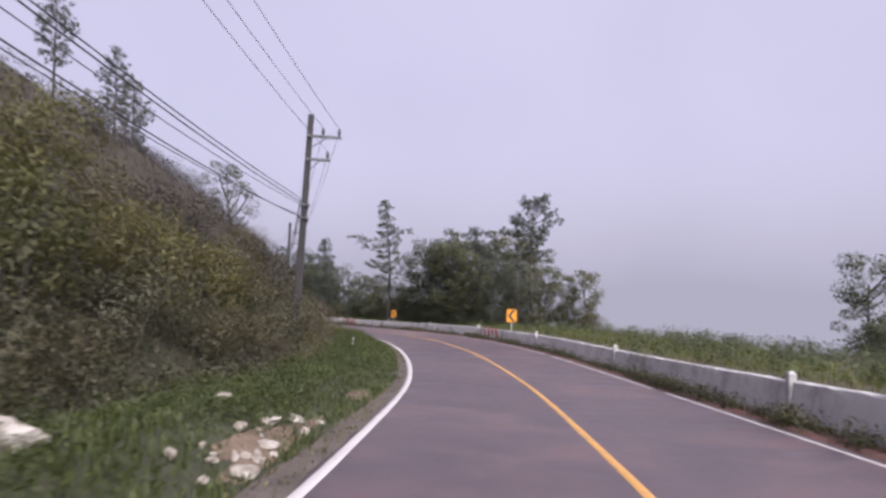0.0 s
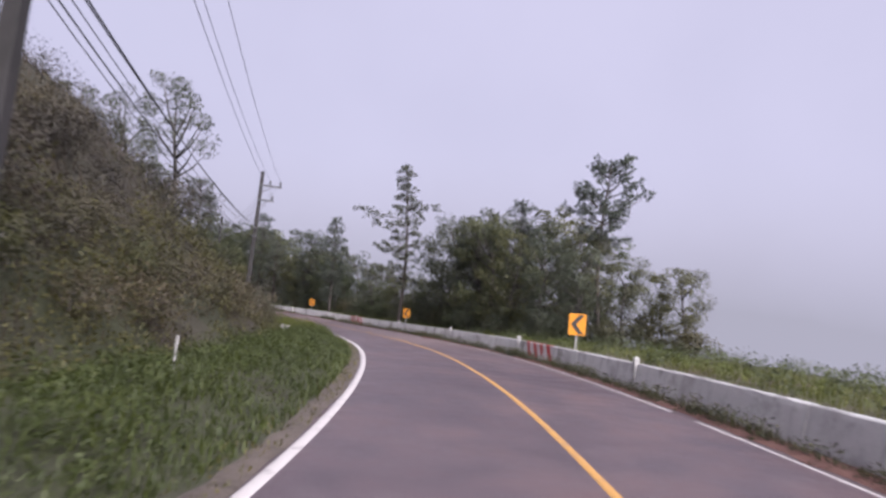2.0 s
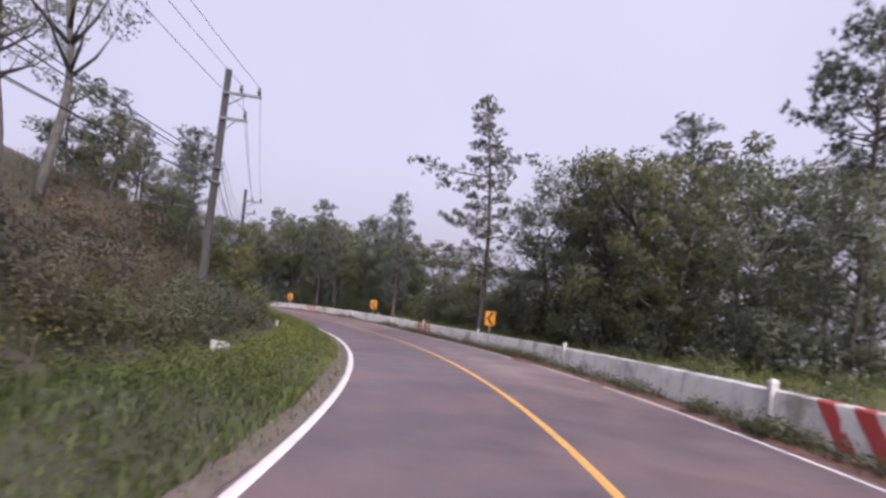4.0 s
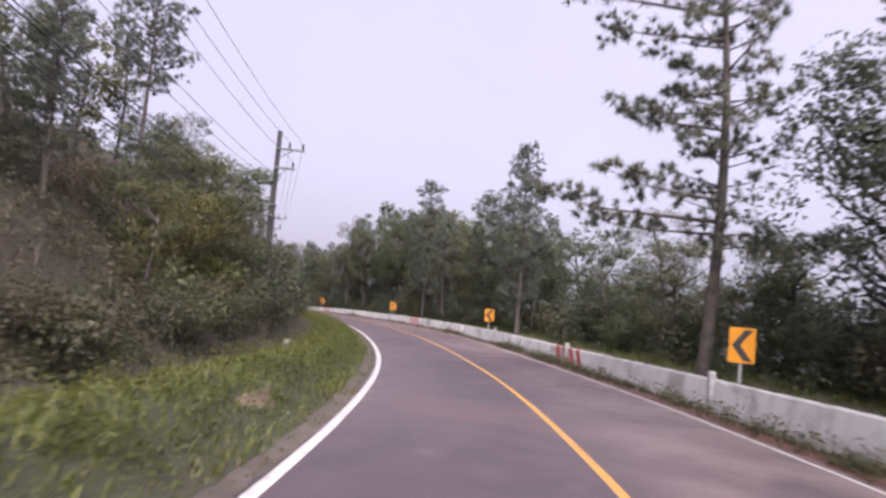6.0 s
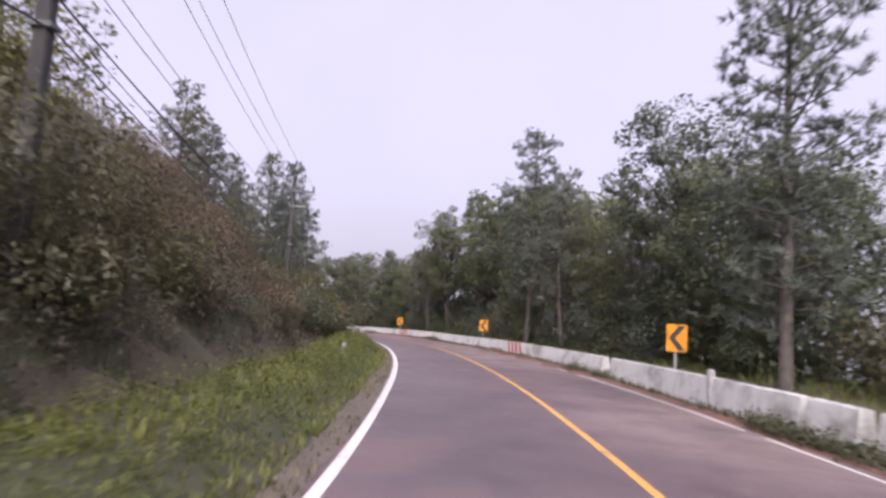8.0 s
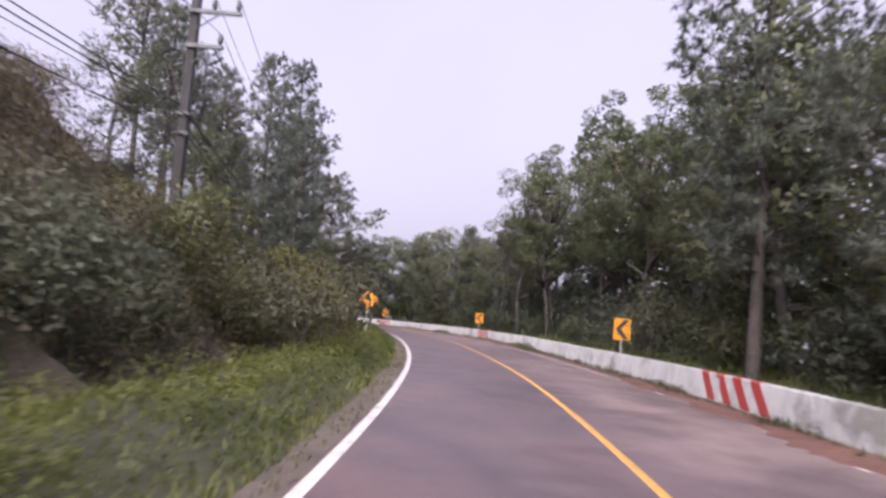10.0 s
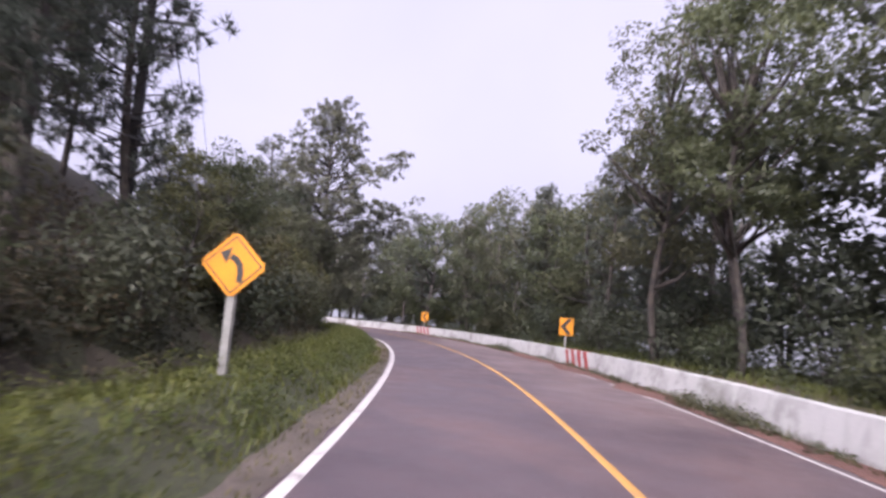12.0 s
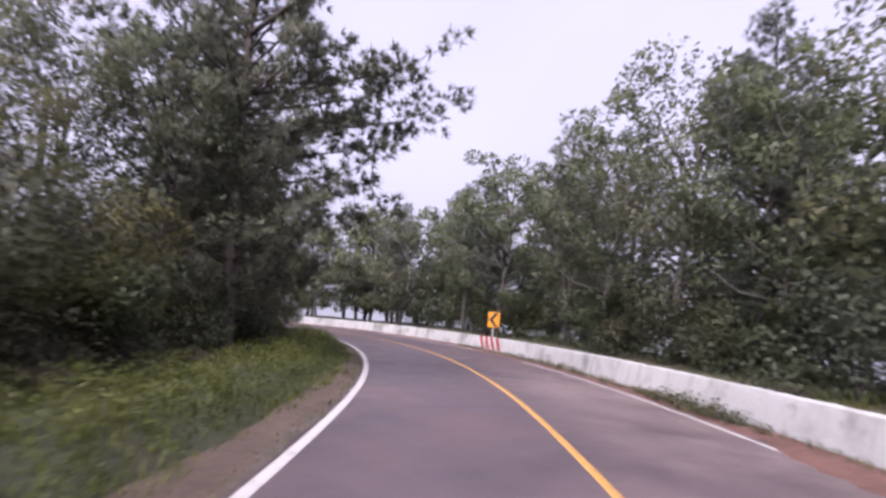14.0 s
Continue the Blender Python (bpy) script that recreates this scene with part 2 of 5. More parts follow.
RUBBLE_SOIL = soil_mat("washed_earth", [(0.3, (0.10, 0.068, 0.048)), (0.7, (0.18, 0.125, 0.09))], 1.6)
RED_SOIL = soil_mat("red_earth", [(0.3, (0.11, 0.050, 0.042)), (0.7, (0.165, 0.080, 0.066))], 0.8)
BANK_SOIL = soil_mat("bank_soil", [(0.3, (0.085, 0.052, 0.036)), (0.5, (0.070, 0.060, 0.032)), (0.7, (0.055, 0.062, 0.024))], 0.5)
HILL_SOIL = soil_mat("forest_soil", [(0.3, (0.030, 0.024, 0.016)), (0.5, (0.040, 0.031, 0.021)), (0.7, (0.034, 0.036, 0.017))], 0.12)
WASHED_SOIL = soil_mat("brown_washed_earth", [(0.3, (0.072, 0.047, 0.038)), (0.7, (0.112, 0.074, 0.060))], 0.9)


# ---------------------------------------------------------------- the road's line
# control points of the yellow centre line, every 12 m, downhill and bending left
ROAD = np.array([
    (1.64, -40.00, 3.63), (1.64, -28.00, 2.57), (1.64, -16.00, 1.51), (1.64, -4.00, 0.45),
    (1.66, 8.00, -0.60), (1.12, 19.98, -1.57), (-0.66, 31.85, -2.23), (-3.67, 43.45, -2.88),
    (-8.03, 54.63, -3.59), (-13.45, 65.33, -4.28), (-19.84, 75.48, -4.89), (-27.14, 85.00, -5.31),
    (-35.00, 94.07, -5.78), (-43.43, 102.60, -6.28), (-52.42, 110.55, -6.84), (-61.89, 117.90, -7.35),
    (-71.84, 124.62, -7.95), (-82.30, 130.49, -8.56), (-93.38, 135.07, -9.17), (-104.99, 138.05, -9.78),
    (-116.92, 139.16, -10.38), (-128.87, 138.21, -10.99), (-140.54, 135.45, -11.59), (-151.69, 131.05, -12.20),
    (-162.11, 125.11, -12.81),
])


def spline(points, steps=24):
    p = np.vstack([2 * points[0] - points[1], points, 2 * points[-1] - points[-2]])
    out = []
    for i in range(1, len(p) - 2):
        a, b, c, d = p[i - 1], p[i], p[i + 1], p[i + 2]
        for u in np.arange(0, 1, 1 / steps):
            out.append(0.5 * (2 * b + (c - a) * u + (2 * a - 5 * b + 4 * c - d) * u * u + (3 * b - a - 3 * c + d) * u**3))
    return np.array(out)


LINE = spline(ROAD)
ALONG = np.r_[0, np.cumsum(np.linalg.norm(np.diff(LINE[:, :2], axis=0), axis=1))]
TANGENT = np.gradient(LINE[:, :2], axis=0)
TANGENT /= np.linalg.norm(TANGENT, axis=1)[:, None]
RIGHT = np.stack([TANGENT[:, 1], -TANGENT[:, 0]], 1)
END = float(ALONG[-1])


def on(s, l, z=0.0):
    """The place s metres along the road, l metres to the right of its centre line, z above it."""
    x, y, rx, ry, zz = (np.interp(s, ALONG, c) for c in (LINE[:, 0], LINE[:, 1], RIGHT[:, 0], RIGHT[:, 1], LINE[:, 2]))
    return Vector((x + l * rx, y + l * ry, zz + z))


def heading(s):
    """Degrees by which the road has turned left from +y."""
    return math.degrees(math.atan2(-np.interp(s, ALONG, TANGENT[:, 0]), np.interp(s, ALONG, TANGENT[:, 1])))


def smooth(a, b, x):
    u = np.clip((x - a) / (b - a), 0, 1)
    return u * u * (3 - 2 * u)


def relief(s, l):
    """Height of the ground over the road beside it: a cut hillside on one hand, a falling slope on the other."""
    s, l = np.asarray(s, float), np.asarray(l, float)
    foot = -7.4 + 0.5 * np.sin(s * 0.11)
    steep = 1.12 + 0.12 * np.sin(s * 0.07 + 1) - 0.62 * smooth(79, 89, s) + 0.27 * smooth(97, 107, s) + 0.4 * smooth(124, 138, s) - 0.7 * smooth(150, 172, s)
    top = 9.5 + 2.0 * np.sin(s * 0.05) + 2.4 * (1 - smooth(56, 72, s)) + 1.5 * smooth(56, 66, s) * (1 - smooth(80, 90, s))
    up = np.maximum(foot - l, 0) * steep
    up = np.where(up > top * 0.7, top * 0.7 + (up - top * 0.7) * (0.35 + 0.25 * smooth(56, 66, s) * (1 - smooth(80, 90, s))), up)
    up = np.minimum(up, 26)
    lower = smooth(80, 92, s)
    verge = (0.46 - 0.06 * lower) * smooth(-4.15, -5.15, l) * (l < 0) - 0.45 * (1 - lower) * np.exp(-((l + 7.2) / 0.45) ** 2)
    verge = verge - 0.62 * lower * smooth(-6.15, -6.75, l) * (1 - smooth(-7.3, -8.0, l)) * (l < 0)
    bank = 0.62 * smooth(4.3, 5.3, l) * (1 - smooth(11, 18, l))
    fall = -np.maximum(l - 13, 0) * (0.15 + 0.45 * smooth(13, 32, l))
    fall = np.maximum(fall, -120)
    return np.where(l < 0, verge + up, bank + fall)


def nearest(xy):
    """Along, across and the road's height for many places."""
    s, l, z = np.empty(len(xy)), np.empty(len(xy)), np.empty(len(xy))
    for k in range(0, len(xy), 4000):
        part = xy[k:k + 4000]
        d2 = ((part[:, None] - LINE[None, ::3, :2]) ** 2).sum(2)
        i = d2.argmin(1) * 3
        side = ((part - LINE[i, :2]) * RIGHT[i]).sum(1)
        s[k:k + 4000], z[k:k + 4000] = ALONG[i], LINE[i, 2]
        l[k:k + 4000] = np.sign(side + 1e-9) * np.sqrt(d2.min(1))
    return s, l, z


def stand(s, l, sink=0.0):
    return on(s, l, float(relief(s, l)) - sink)


# ---------------------------------------------------------------- mesh helpers
def mesh_of(name, verts, faces, mats, smooth_faces=False, mat_index=None):
    me = bpy.data.meshes.new(name)
    me.from_pydata([tuple(v) for v in verts], [], [tuple(f) for f in faces])
    for m in mats if isinstance(mats, (list, tuple)) else [mats]:
        me.materials.append(m)
    if mat_index is not None:
        me.polygons.foreach_set("material_index", mat_index)
    if smooth_faces:
        me.polygons.foreach_set("use_smooth", [True] * len(me.polygons))
    me.update()
    return me


def from_bm(name, bm, mat, smooth_faces=False):
    me = bpy.data.meshes.new(name)
    bm.normal_update()
    bm.to_mesh(me)
    bm.free()
    me.materials.append(mat)
    if smooth_faces:
        me.polygons.foreach_set("use_smooth", [True] * len(me.polygons))
    return me


def part(name, me, parent, label=""):
    ob = new(name, me)
    ob.parent = parent
    return tagged(ob, label) if label else ob


def box(bm, size, centre, bevel=0.0):
    r = bmesh.ops.create_cube(bm, size=1.0, matrix=Matrix.Translation(centre) @ Matrix.Diagonal((*size, 1)))
    if bevel:
        edges = list({e for v in r["verts"] for e in v.link_edges})
        bmesh.ops.bevel(bm, geom=edges, offset=bevel, segments=2, affect="EDGES", profile=0.5)
    return r["verts"]


def tube(path, radii, sides=8):
    """Verts and faces of a round limb through the path's points."""
    verts, faces = [], []
    path = [Vector(p) for p in path]
    for i, p in enumerate(path):
        d = (path[min(i + 1, len(path) - 1)] - path[max(i - 1, 0)]).normalized()
        a = d.orthogonal().normalized()
        b = d.cross(a)
        for k in range(sides):
            t = 2 * math.pi * k / sides
            verts.append(p + (a * math.cos(t) + b * math.sin(t)) * radii[i])
    for i in range(len(path) - 1):
        for k in range(sides):
            j, n2 = i * sides + k, i * sides + (k + 1) % sides
            faces.append((j, n2, n2 + sides, j + sides))
    faces.append(tuple(range(sides))[::-1])
    faces.append(tuple(range((len(path) - 1) * sides, len(path) * sides)))
    return verts, faces


def merge(pieces):
    verts, faces = [], []
    for v, f in pieces:
        k = len(verts)
        verts += list(v)
        faces += [tuple(i + k for i in q) for q in f]
    return verts, faces


def strip(name, columns, mat, s0, s1, step, wobble=0.0, seed=0):
    """A ribbon along the road: columns are (across, height) pairs or functions of s."""
    ss = np.arange(s0, s1, step)
    rng = np.random.default_rng(seed)
    verts = []
    for s in ss:
        for c in columns:
            l, z = c(s) if callable(c) else c
            verts.append(on(s, l + (rng.normal() * wobble if wobble else 0), z))
    n = len(columns)
    faces = [(i * n + k, i * n + k + 1, i * n + n + k + 1, i * n + n + k) for i in range(len(ss) - 1) for k in range(n - 1)]
    return mesh_of(name, verts, faces, mat, True)


def blades(places, lengths, widths, lean, rng, ups=None):
    """Many narrow bent blades, each its own island: verts (n*5), faces."""
    n = len(places)
    ang = rng.uniform(0, 2 * np.pi, n)
    out = np.stack([np.cos(ang), np.sin(ang), np.zeros(n)], 1)
    side = np.stack([-np.sin(ang), np.cos(ang), np.zeros(n)], 1)
    up = np.array([[0, 0, 1.0]]) if ups is None else ups
    tilt = rng.uniform(0.1, 1.0, n)[:, None] * lean
    L, W = lengths[:, None], widths[:, None]
    mid = places + up * L * 0.55 + out * L * tilt * 0.35
    tip = places + up * L * (1 - 0.35 * tilt) + out * L * tilt
    verts = np.stack([places - side * W, places + side * W, mid + side * W * 0.8, mid - side * W * 0.8, tip], 1).reshape(-1, 3)
    base = np.arange(n)[:, None] * 5
    quads = (base + [[0, 1, 2, 3]]).tolist()
    tris = (base + [[3, 2, 4]]).tolist()
    return verts, quads + tris


def leaf_cloud(centres, size, rng, flat=0.5):
    """Pointed leaves at the given places, each its own island."""
    n = len(centres)
    nrm = rng.normal(size=(n, 3))
    nrm[:, 2] = np.abs(nrm[:, 2]) + flat
    nrm /= np.linalg.norm(nrm, axis=1)[:, None]
    a = np.cross(nrm, rng.normal(size=(n, 3)))
    a /= np.linalg.norm(a, axis=1)[:, None]
    b = np.cross(nrm, a)
    L = (size * rng.uniform(0.6, 1.4, n))[:, None]
    tip = centres + a * L - nrm * L * 0.15
    verts = np.stack([centres - a * L * 0.7 + b * L * 0.50, centres - a * L * 0.7 - b * L * 0.50, tip], 1).reshape(-1, 3)
    return verts, (np.arange(n)[:, None] * 3 + [[0, 1, 2]]).tolist()


def foliage(name, verts, faces, mat, outward, soft=0.85):
    """A mesh of three-cornered leaves whose shading follows the clump they grow on: outward is one direction for each leaf."""
    v = np.asarray(verts, float)
    tri = v.reshape(-1, 3, 3)
    face = np.cross(tri[:, 1] - tri[:, 0], tri[:, 2] - tri[:, 0])
    face /= np.maximum(np.linalg.norm(face, axis=1), 1e-9)[:, None]
    out = np.asarray(outward, float)
    out = out / np.maximum(np.linalg.norm(out, axis=1), 1e-9)[:, None]
    turn = (face * out).sum(1) < 0
    face[turn] *= -1
    f = np.arange(len(v)).reshape(-1, 3)
    f[turn] = f[turn][:, ::-1]
    nrm = soft * out + (1 - soft) * face
    nrm /= np.maximum(np.linalg.norm(nrm, axis=1), 1e-9)[:, None]
    me = mesh_of(name, v.tolist(), f.tolist(), mat, True)
    me.normals_split_custom_set_from_vertices(np.repeat(nrm, 3, 0).tolist())
    return me


def tufts(centres, dirs, length, count, rng, width=0.012):
    """Sprays of needles round the given directions: thin triangles."""
    n = len(centres)
    c = np.repeat(centres, count, 0)
    d = np.repeat(dirs, count, 0) + rng.normal(size=(n * count, 3)) * 0.62
    d /= np.linalg.norm(d, axis=1)[:, None]
    s = np.cross(d, rng.normal(size=(n * count, 3)))
    s /= np.linalg.norm(s, axis=1)[:, None]
    L = (length * rng.uniform(0.6, 1.15, n * count))[:, None]
    st = c + d * L * 0.12
    verts = np.stack([st - s * width, st + s * width, c + d * L], 1).reshape(-1, 3)
    return verts, (np.arange(n * count)[:, None] * 3 + [[0, 1, 2]]).tolist()


# ---------------------------------------------------------------- ground, road, verges
def axis(lo, hi, step, reach, sign_lo=True):
    core = np.arange(lo, hi + step, step)
    grow, d = [], step
    x = 0.0
    while x < reach:
        d *= 1.28
        x += d
        grow.append(x)
    grow = np.array(grow)
    return np.r_[lo - grow[::-1], core, core[-1] + grow]


def build_ground():
    xs, ys = axis(-175, 45, 1.4, 2600), axis(-45, 190, 1.4, 2600)
    gx, gy = np.meshgrid(xs, ys)
    xy = np.stack([gx.ravel(), gy.ravel()], 1)
    s, l, z = nearest(xy)
    h = relief(s, l)
    near = np.exp(-np.maximum(np.abs(l) - 9, 0) / 40)
    bumps = np.array([noise.noise(Vector((x * 0.33, y * 0.33, 0))) for x, y in xy]) * np.clip((np.abs(l) - 6.5) / 3, 0, 1) * 0.22 * near
    h = h + bumps
    h = h - 0.30 * (1 - smooth(7.0, 8.2, np.abs(l)))
    far = smooth(150, 900, np.abs(l))
    zz = (z + h) * (1 - far) + far * (-130 + 18 * np.sin(xy[:, 0] * 0.004) * np.cos(xy[:, 1] * 0.003))
    n = len(xs)
    faces = [(j * n + i, j * n + i + 1, j * n + n + i + 1, j * n + n + i) for j in range(len(ys) - 1) for i in range(n - 1)]
    me = mesh_of("ground", np.c_[xy, zz], faces, HILL_SOIL, True)
    tagged(new("ground", me), "dark forest soil of the hillside and valley slope", "ground", kind="structure")


build_ground()


def build_mist():
    """The far cloud that fills the valley: a plain distant backdrop that glows by itself, thinning upwards into the
    sky.
    """
    m, n, l, p = make_mat("glowing_mist_backdrop")
    n.remove(p)
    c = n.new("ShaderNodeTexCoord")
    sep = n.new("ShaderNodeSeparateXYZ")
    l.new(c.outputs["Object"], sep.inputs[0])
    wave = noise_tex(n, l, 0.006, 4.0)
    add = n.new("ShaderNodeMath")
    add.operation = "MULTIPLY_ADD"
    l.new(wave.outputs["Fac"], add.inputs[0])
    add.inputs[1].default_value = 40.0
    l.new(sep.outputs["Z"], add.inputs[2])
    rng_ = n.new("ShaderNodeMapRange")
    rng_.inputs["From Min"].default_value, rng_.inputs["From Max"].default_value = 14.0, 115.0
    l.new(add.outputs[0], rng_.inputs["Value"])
    # haze painted as emission: greyer low down, paler and clearer with height
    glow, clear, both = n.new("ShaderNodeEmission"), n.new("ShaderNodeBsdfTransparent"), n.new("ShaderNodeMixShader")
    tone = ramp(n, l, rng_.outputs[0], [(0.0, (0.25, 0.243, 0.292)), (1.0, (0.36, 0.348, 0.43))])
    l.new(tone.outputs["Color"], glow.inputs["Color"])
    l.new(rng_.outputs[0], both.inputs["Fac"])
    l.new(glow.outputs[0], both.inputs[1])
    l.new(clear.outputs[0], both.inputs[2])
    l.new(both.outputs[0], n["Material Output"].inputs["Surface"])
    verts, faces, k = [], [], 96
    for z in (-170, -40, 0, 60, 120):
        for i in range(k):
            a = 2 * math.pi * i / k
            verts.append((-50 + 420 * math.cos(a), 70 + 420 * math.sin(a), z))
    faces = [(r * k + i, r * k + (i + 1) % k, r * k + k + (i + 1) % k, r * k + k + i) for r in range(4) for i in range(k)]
    ob = tagged(new("backdrop", mesh_of("backdrop", verts, faces, m, True)), "self-glowing backdrop painted as pale lavender mist in the distant valley", "mist", kind="structure")
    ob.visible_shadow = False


build_mist()

# where pale dust lies on the outer lane: along, reach, how thick
DUST = ((99, 10, 0.8), (113, 5, 0.35), (128, 5, 0.7), (150, 11, 0.9), (163, 6, 0.5), (178, 4, 0.4), (191, 10, 0.75), (206, 6, 0.5))


def build_road():
    cols = [(-3.75, -0.16), (-3.60, -0.004)] + [(l, 0.02 - 0.0045 * abs(l)) for l in np.linspace(-3.2, 3.2, 17)] + [(3.72, -0.004), (3.85, -0.16)]
    me = strip("road", cols, ASPHALT, 0, END, 0.5)
    rows = len(me.vertices) // len(cols)
    ss, ll = np.repeat(np.arange(rows) * 0.5, len(cols)), np.tile([c[0] for c in cols], rows)
    dust = sum(a * np.exp(-((ss - c) / w) ** 2) for c, w, a in DUST) * smooth(-0.6, 1.6, ll) + 0.04
    at = me.attributes.new("dust", "FLOAT", "POINT")
    at.data.foreach_set("value", np.clip(dust, 0, 1))
    return tagged(new("road", me), "worn purple-grey asphalt two-lane mountain road with pale dust", "road", kind="structure")


road = build_road()


def crown(l):
    return 0.02 - 0.006 * abs(l)


def road_line(name, l, width, mat, label, breaks=()):
    stretches, s = [], 1.0
    for a, b in list(breaks) + [(END - 1, END)]:
        stretches.append((s, a))
        s = b
    for k, (a, b) in enumerate(stretches):
        me = strip(name, [(l - width / 2 - 0.01, crown(l) - 0.004), (l - width / 2, crown(l) + 0.005), (l + width / 2, crown(l) + 0.005), (l + width / 2 + 0.01, crown(l) - 0.004)],
                   mat, a, b, 0.4)
        part(name, me, road, label)


road_line("edge_line", -3.43, 0.14, WHITE_LINE, "solid white painted edge line")
road_line("centre_line", -0.06, 0.11, YELLOW_LINE, "solid worn yellow painted centre line")
road_line("far_edge_line", 3.32, 0.085, WHITE_LINE, "thin broken white painted edge line",
          [(57, 57.6), (69.5, 70.3), (92, 93), (99, 100.2), (128, 128.5), (140.6, 141.4), (146, 148), (151, 156), (160, 161), (167, 167.8), (183, 184), (187, 193), (196, 197), (214, 221)])


def wide_shoulder(s):
    """How far the gravel reaches into the verge, 0 to 1."""
    return 0.35 + 0.35 * math.sin(s * 0.23) * math.sin(s * 0.071 + 1) + 0.3 * float(smooth(110, 150, s))


def verge_columns():
    cols = [(-3.52, -0.05), (-3.8, 0.0)]
    for l in np.arange(-4.3, -9.6, -0.55):
        cols.append(lambda s, l=l: (l, float(relief(s, l)) + 0.02 + 0.07 * noise.noise(Vector((s * 0.8, l * 1.1, 3)))))
    return cols


tagged(new("verge", strip("verge", verge_columns()[::-1], VERGE_SOIL, 20, 262, 0.6)), "grass-grown earth verge under the hillside", "verge", kind="structure")
tagged(new("gravel_shoulder", strip("gravel_shoulder", [lambda s: (-3.84 - 0.26 * wide_shoulder(s), -0.02 + 0.05 * wide_shoulder(s)), lambda s: (-3.78 - 0.18 * wide_shoulder(s), 0.026), (-3.68, 0.018), (-3.54, 0.003)], GRAVEL, 20, 262, 0.35, 0.03, 4)),
       "narrow dusty gravel shoulder beside the white line", "shoulder", kind="structure")
tagged(new("washed_shoulder", strip("washed_shoulder", [(-4.3, 0.05), (-4.1, 0.06), (-3.9, 0.045), (-3.62, 0.012)], WASHED_SOIL, 186, 208, 0.5, 0.05, 8)),
       "brown earth washed down beside the white line", "shoulder", kind="structure")
tagged(new("earth_shoulder", strip("earth_shoulder", [(3.5, 0.002), (3.66, 0.03), (3.9, 0.05), (4.3, 0.05)], RED_SOIL, 20, 262, 0.5, 0.03, 5)),
       "red earth and leaf litter along the barrier", "shoulder", kind="structure")
tagged(new("bank", strip("bank", [(4.3, 0.05), (4.75, 0.36), (5.3, 0.63), (7.5, 0.62), (9.5, 0.62)], BANK_SOIL, 20, 262, 0.5, 0.04, 6)),
       "weed-grown reddish earth bank behind the barrier", "bank", kind="structure")


# ---------------------------------------------------------------- barrier
def barrier_mesh(length, seed):
    rng = np.random.default_rng(seed)
    prof = [(-0.21, -0.05), (-0.20, 0.10), (-0.12, 0.61), (-0.105, 0.695), (-0.08, 0.72), (0.08, 0.72), (0.105, 0.695), (0.12, 0.61), (0.20, 0.10), (0.21, -0.05)]
    ys = np.linspace(-length / 2, length / 2, 13)
    verts = []
    for k, y in enumerate(ys):
        end = k in (0, 12)
        for x, z in prof:
            verts.append((x * (0.996 if end else 1) + rng.normal() * 0.004, y + rng.normal() * (0.002 if end else 0.004), z - (0.002 if end and z > 0.5 else 0) + rng.normal() * 0.005))
    n = len(prof)
    faces = [(i * n + k, i * n + k + 1, i * n + n + k + 1, i * n + n + k) for i in range(12) for k in range(n - 1)]
    faces += [tuple(range(n))[::-1], tuple(range(12 * n, 13 * n))]
    return mesh_of("barrier", verts, faces, CONCRETE)


def stripe_mesh():
    """One slanting painted band over the front and top, a few millimetres proud."""
    verts = []
    for x, z, lean in ((-0.2055, 0.09, 0.0), (-0.127, 0.605, 0.56), (-0.112, 0.697, 0.64), (-0.08, 0.726, 0.66), (0.08, 0.726, 0.66)):
        verts += [(x, lean - 0.21, z), (x, lean + 0.21, z)]
    verts += [(v[0] + 0.02, v[1], v[2] - 0.01) for v in verts]
    faces = [(2 * k, 2 * k + 2, 2 * k + 3, 2 * k + 1) for k in range(4)]
    faces += [(2 * k, 10 + 2 * k, 12 + 2 * k, 2 * k + 2) for k in range(4)] + [(2 * k + 1, 2 * k + 3, 13 + 2 * k, 11 + 2 * k) for k in range(4)]
    return mesh_of("red_stripe", verts, faces, RED_PAINT)


PIECES = {}


def barrier_piece(length, k):
    key = (round(length, 2), k % 3)
    if key not in PIECES:
        PIECES[key] = barrier_mesh(key[0], int(key[0] * 10) + key[1])
    return PIECES[key]


STRIPE = stripe_mesh()
STRIPED = (83.2, 119.9, 153.8, 188.8, 220.5)
OPENINGS = ((126.1, 126.55), (127.9, 128.1), (138.9, 139.75), (142.6, 142.75))  # where sections stand apart


def road_pose(s, l, z=0.0, turn=0.0):
    a, b = on(s - 1, l, z), on(s + 1, l, z)
    rise = math.degrees(math.atan2(b.z - a.z, (b - a).xy.length))
    p = on(s, l, z)
    return pose(p.x, p.y, p.z, rise, 0, heading(s) + turn)


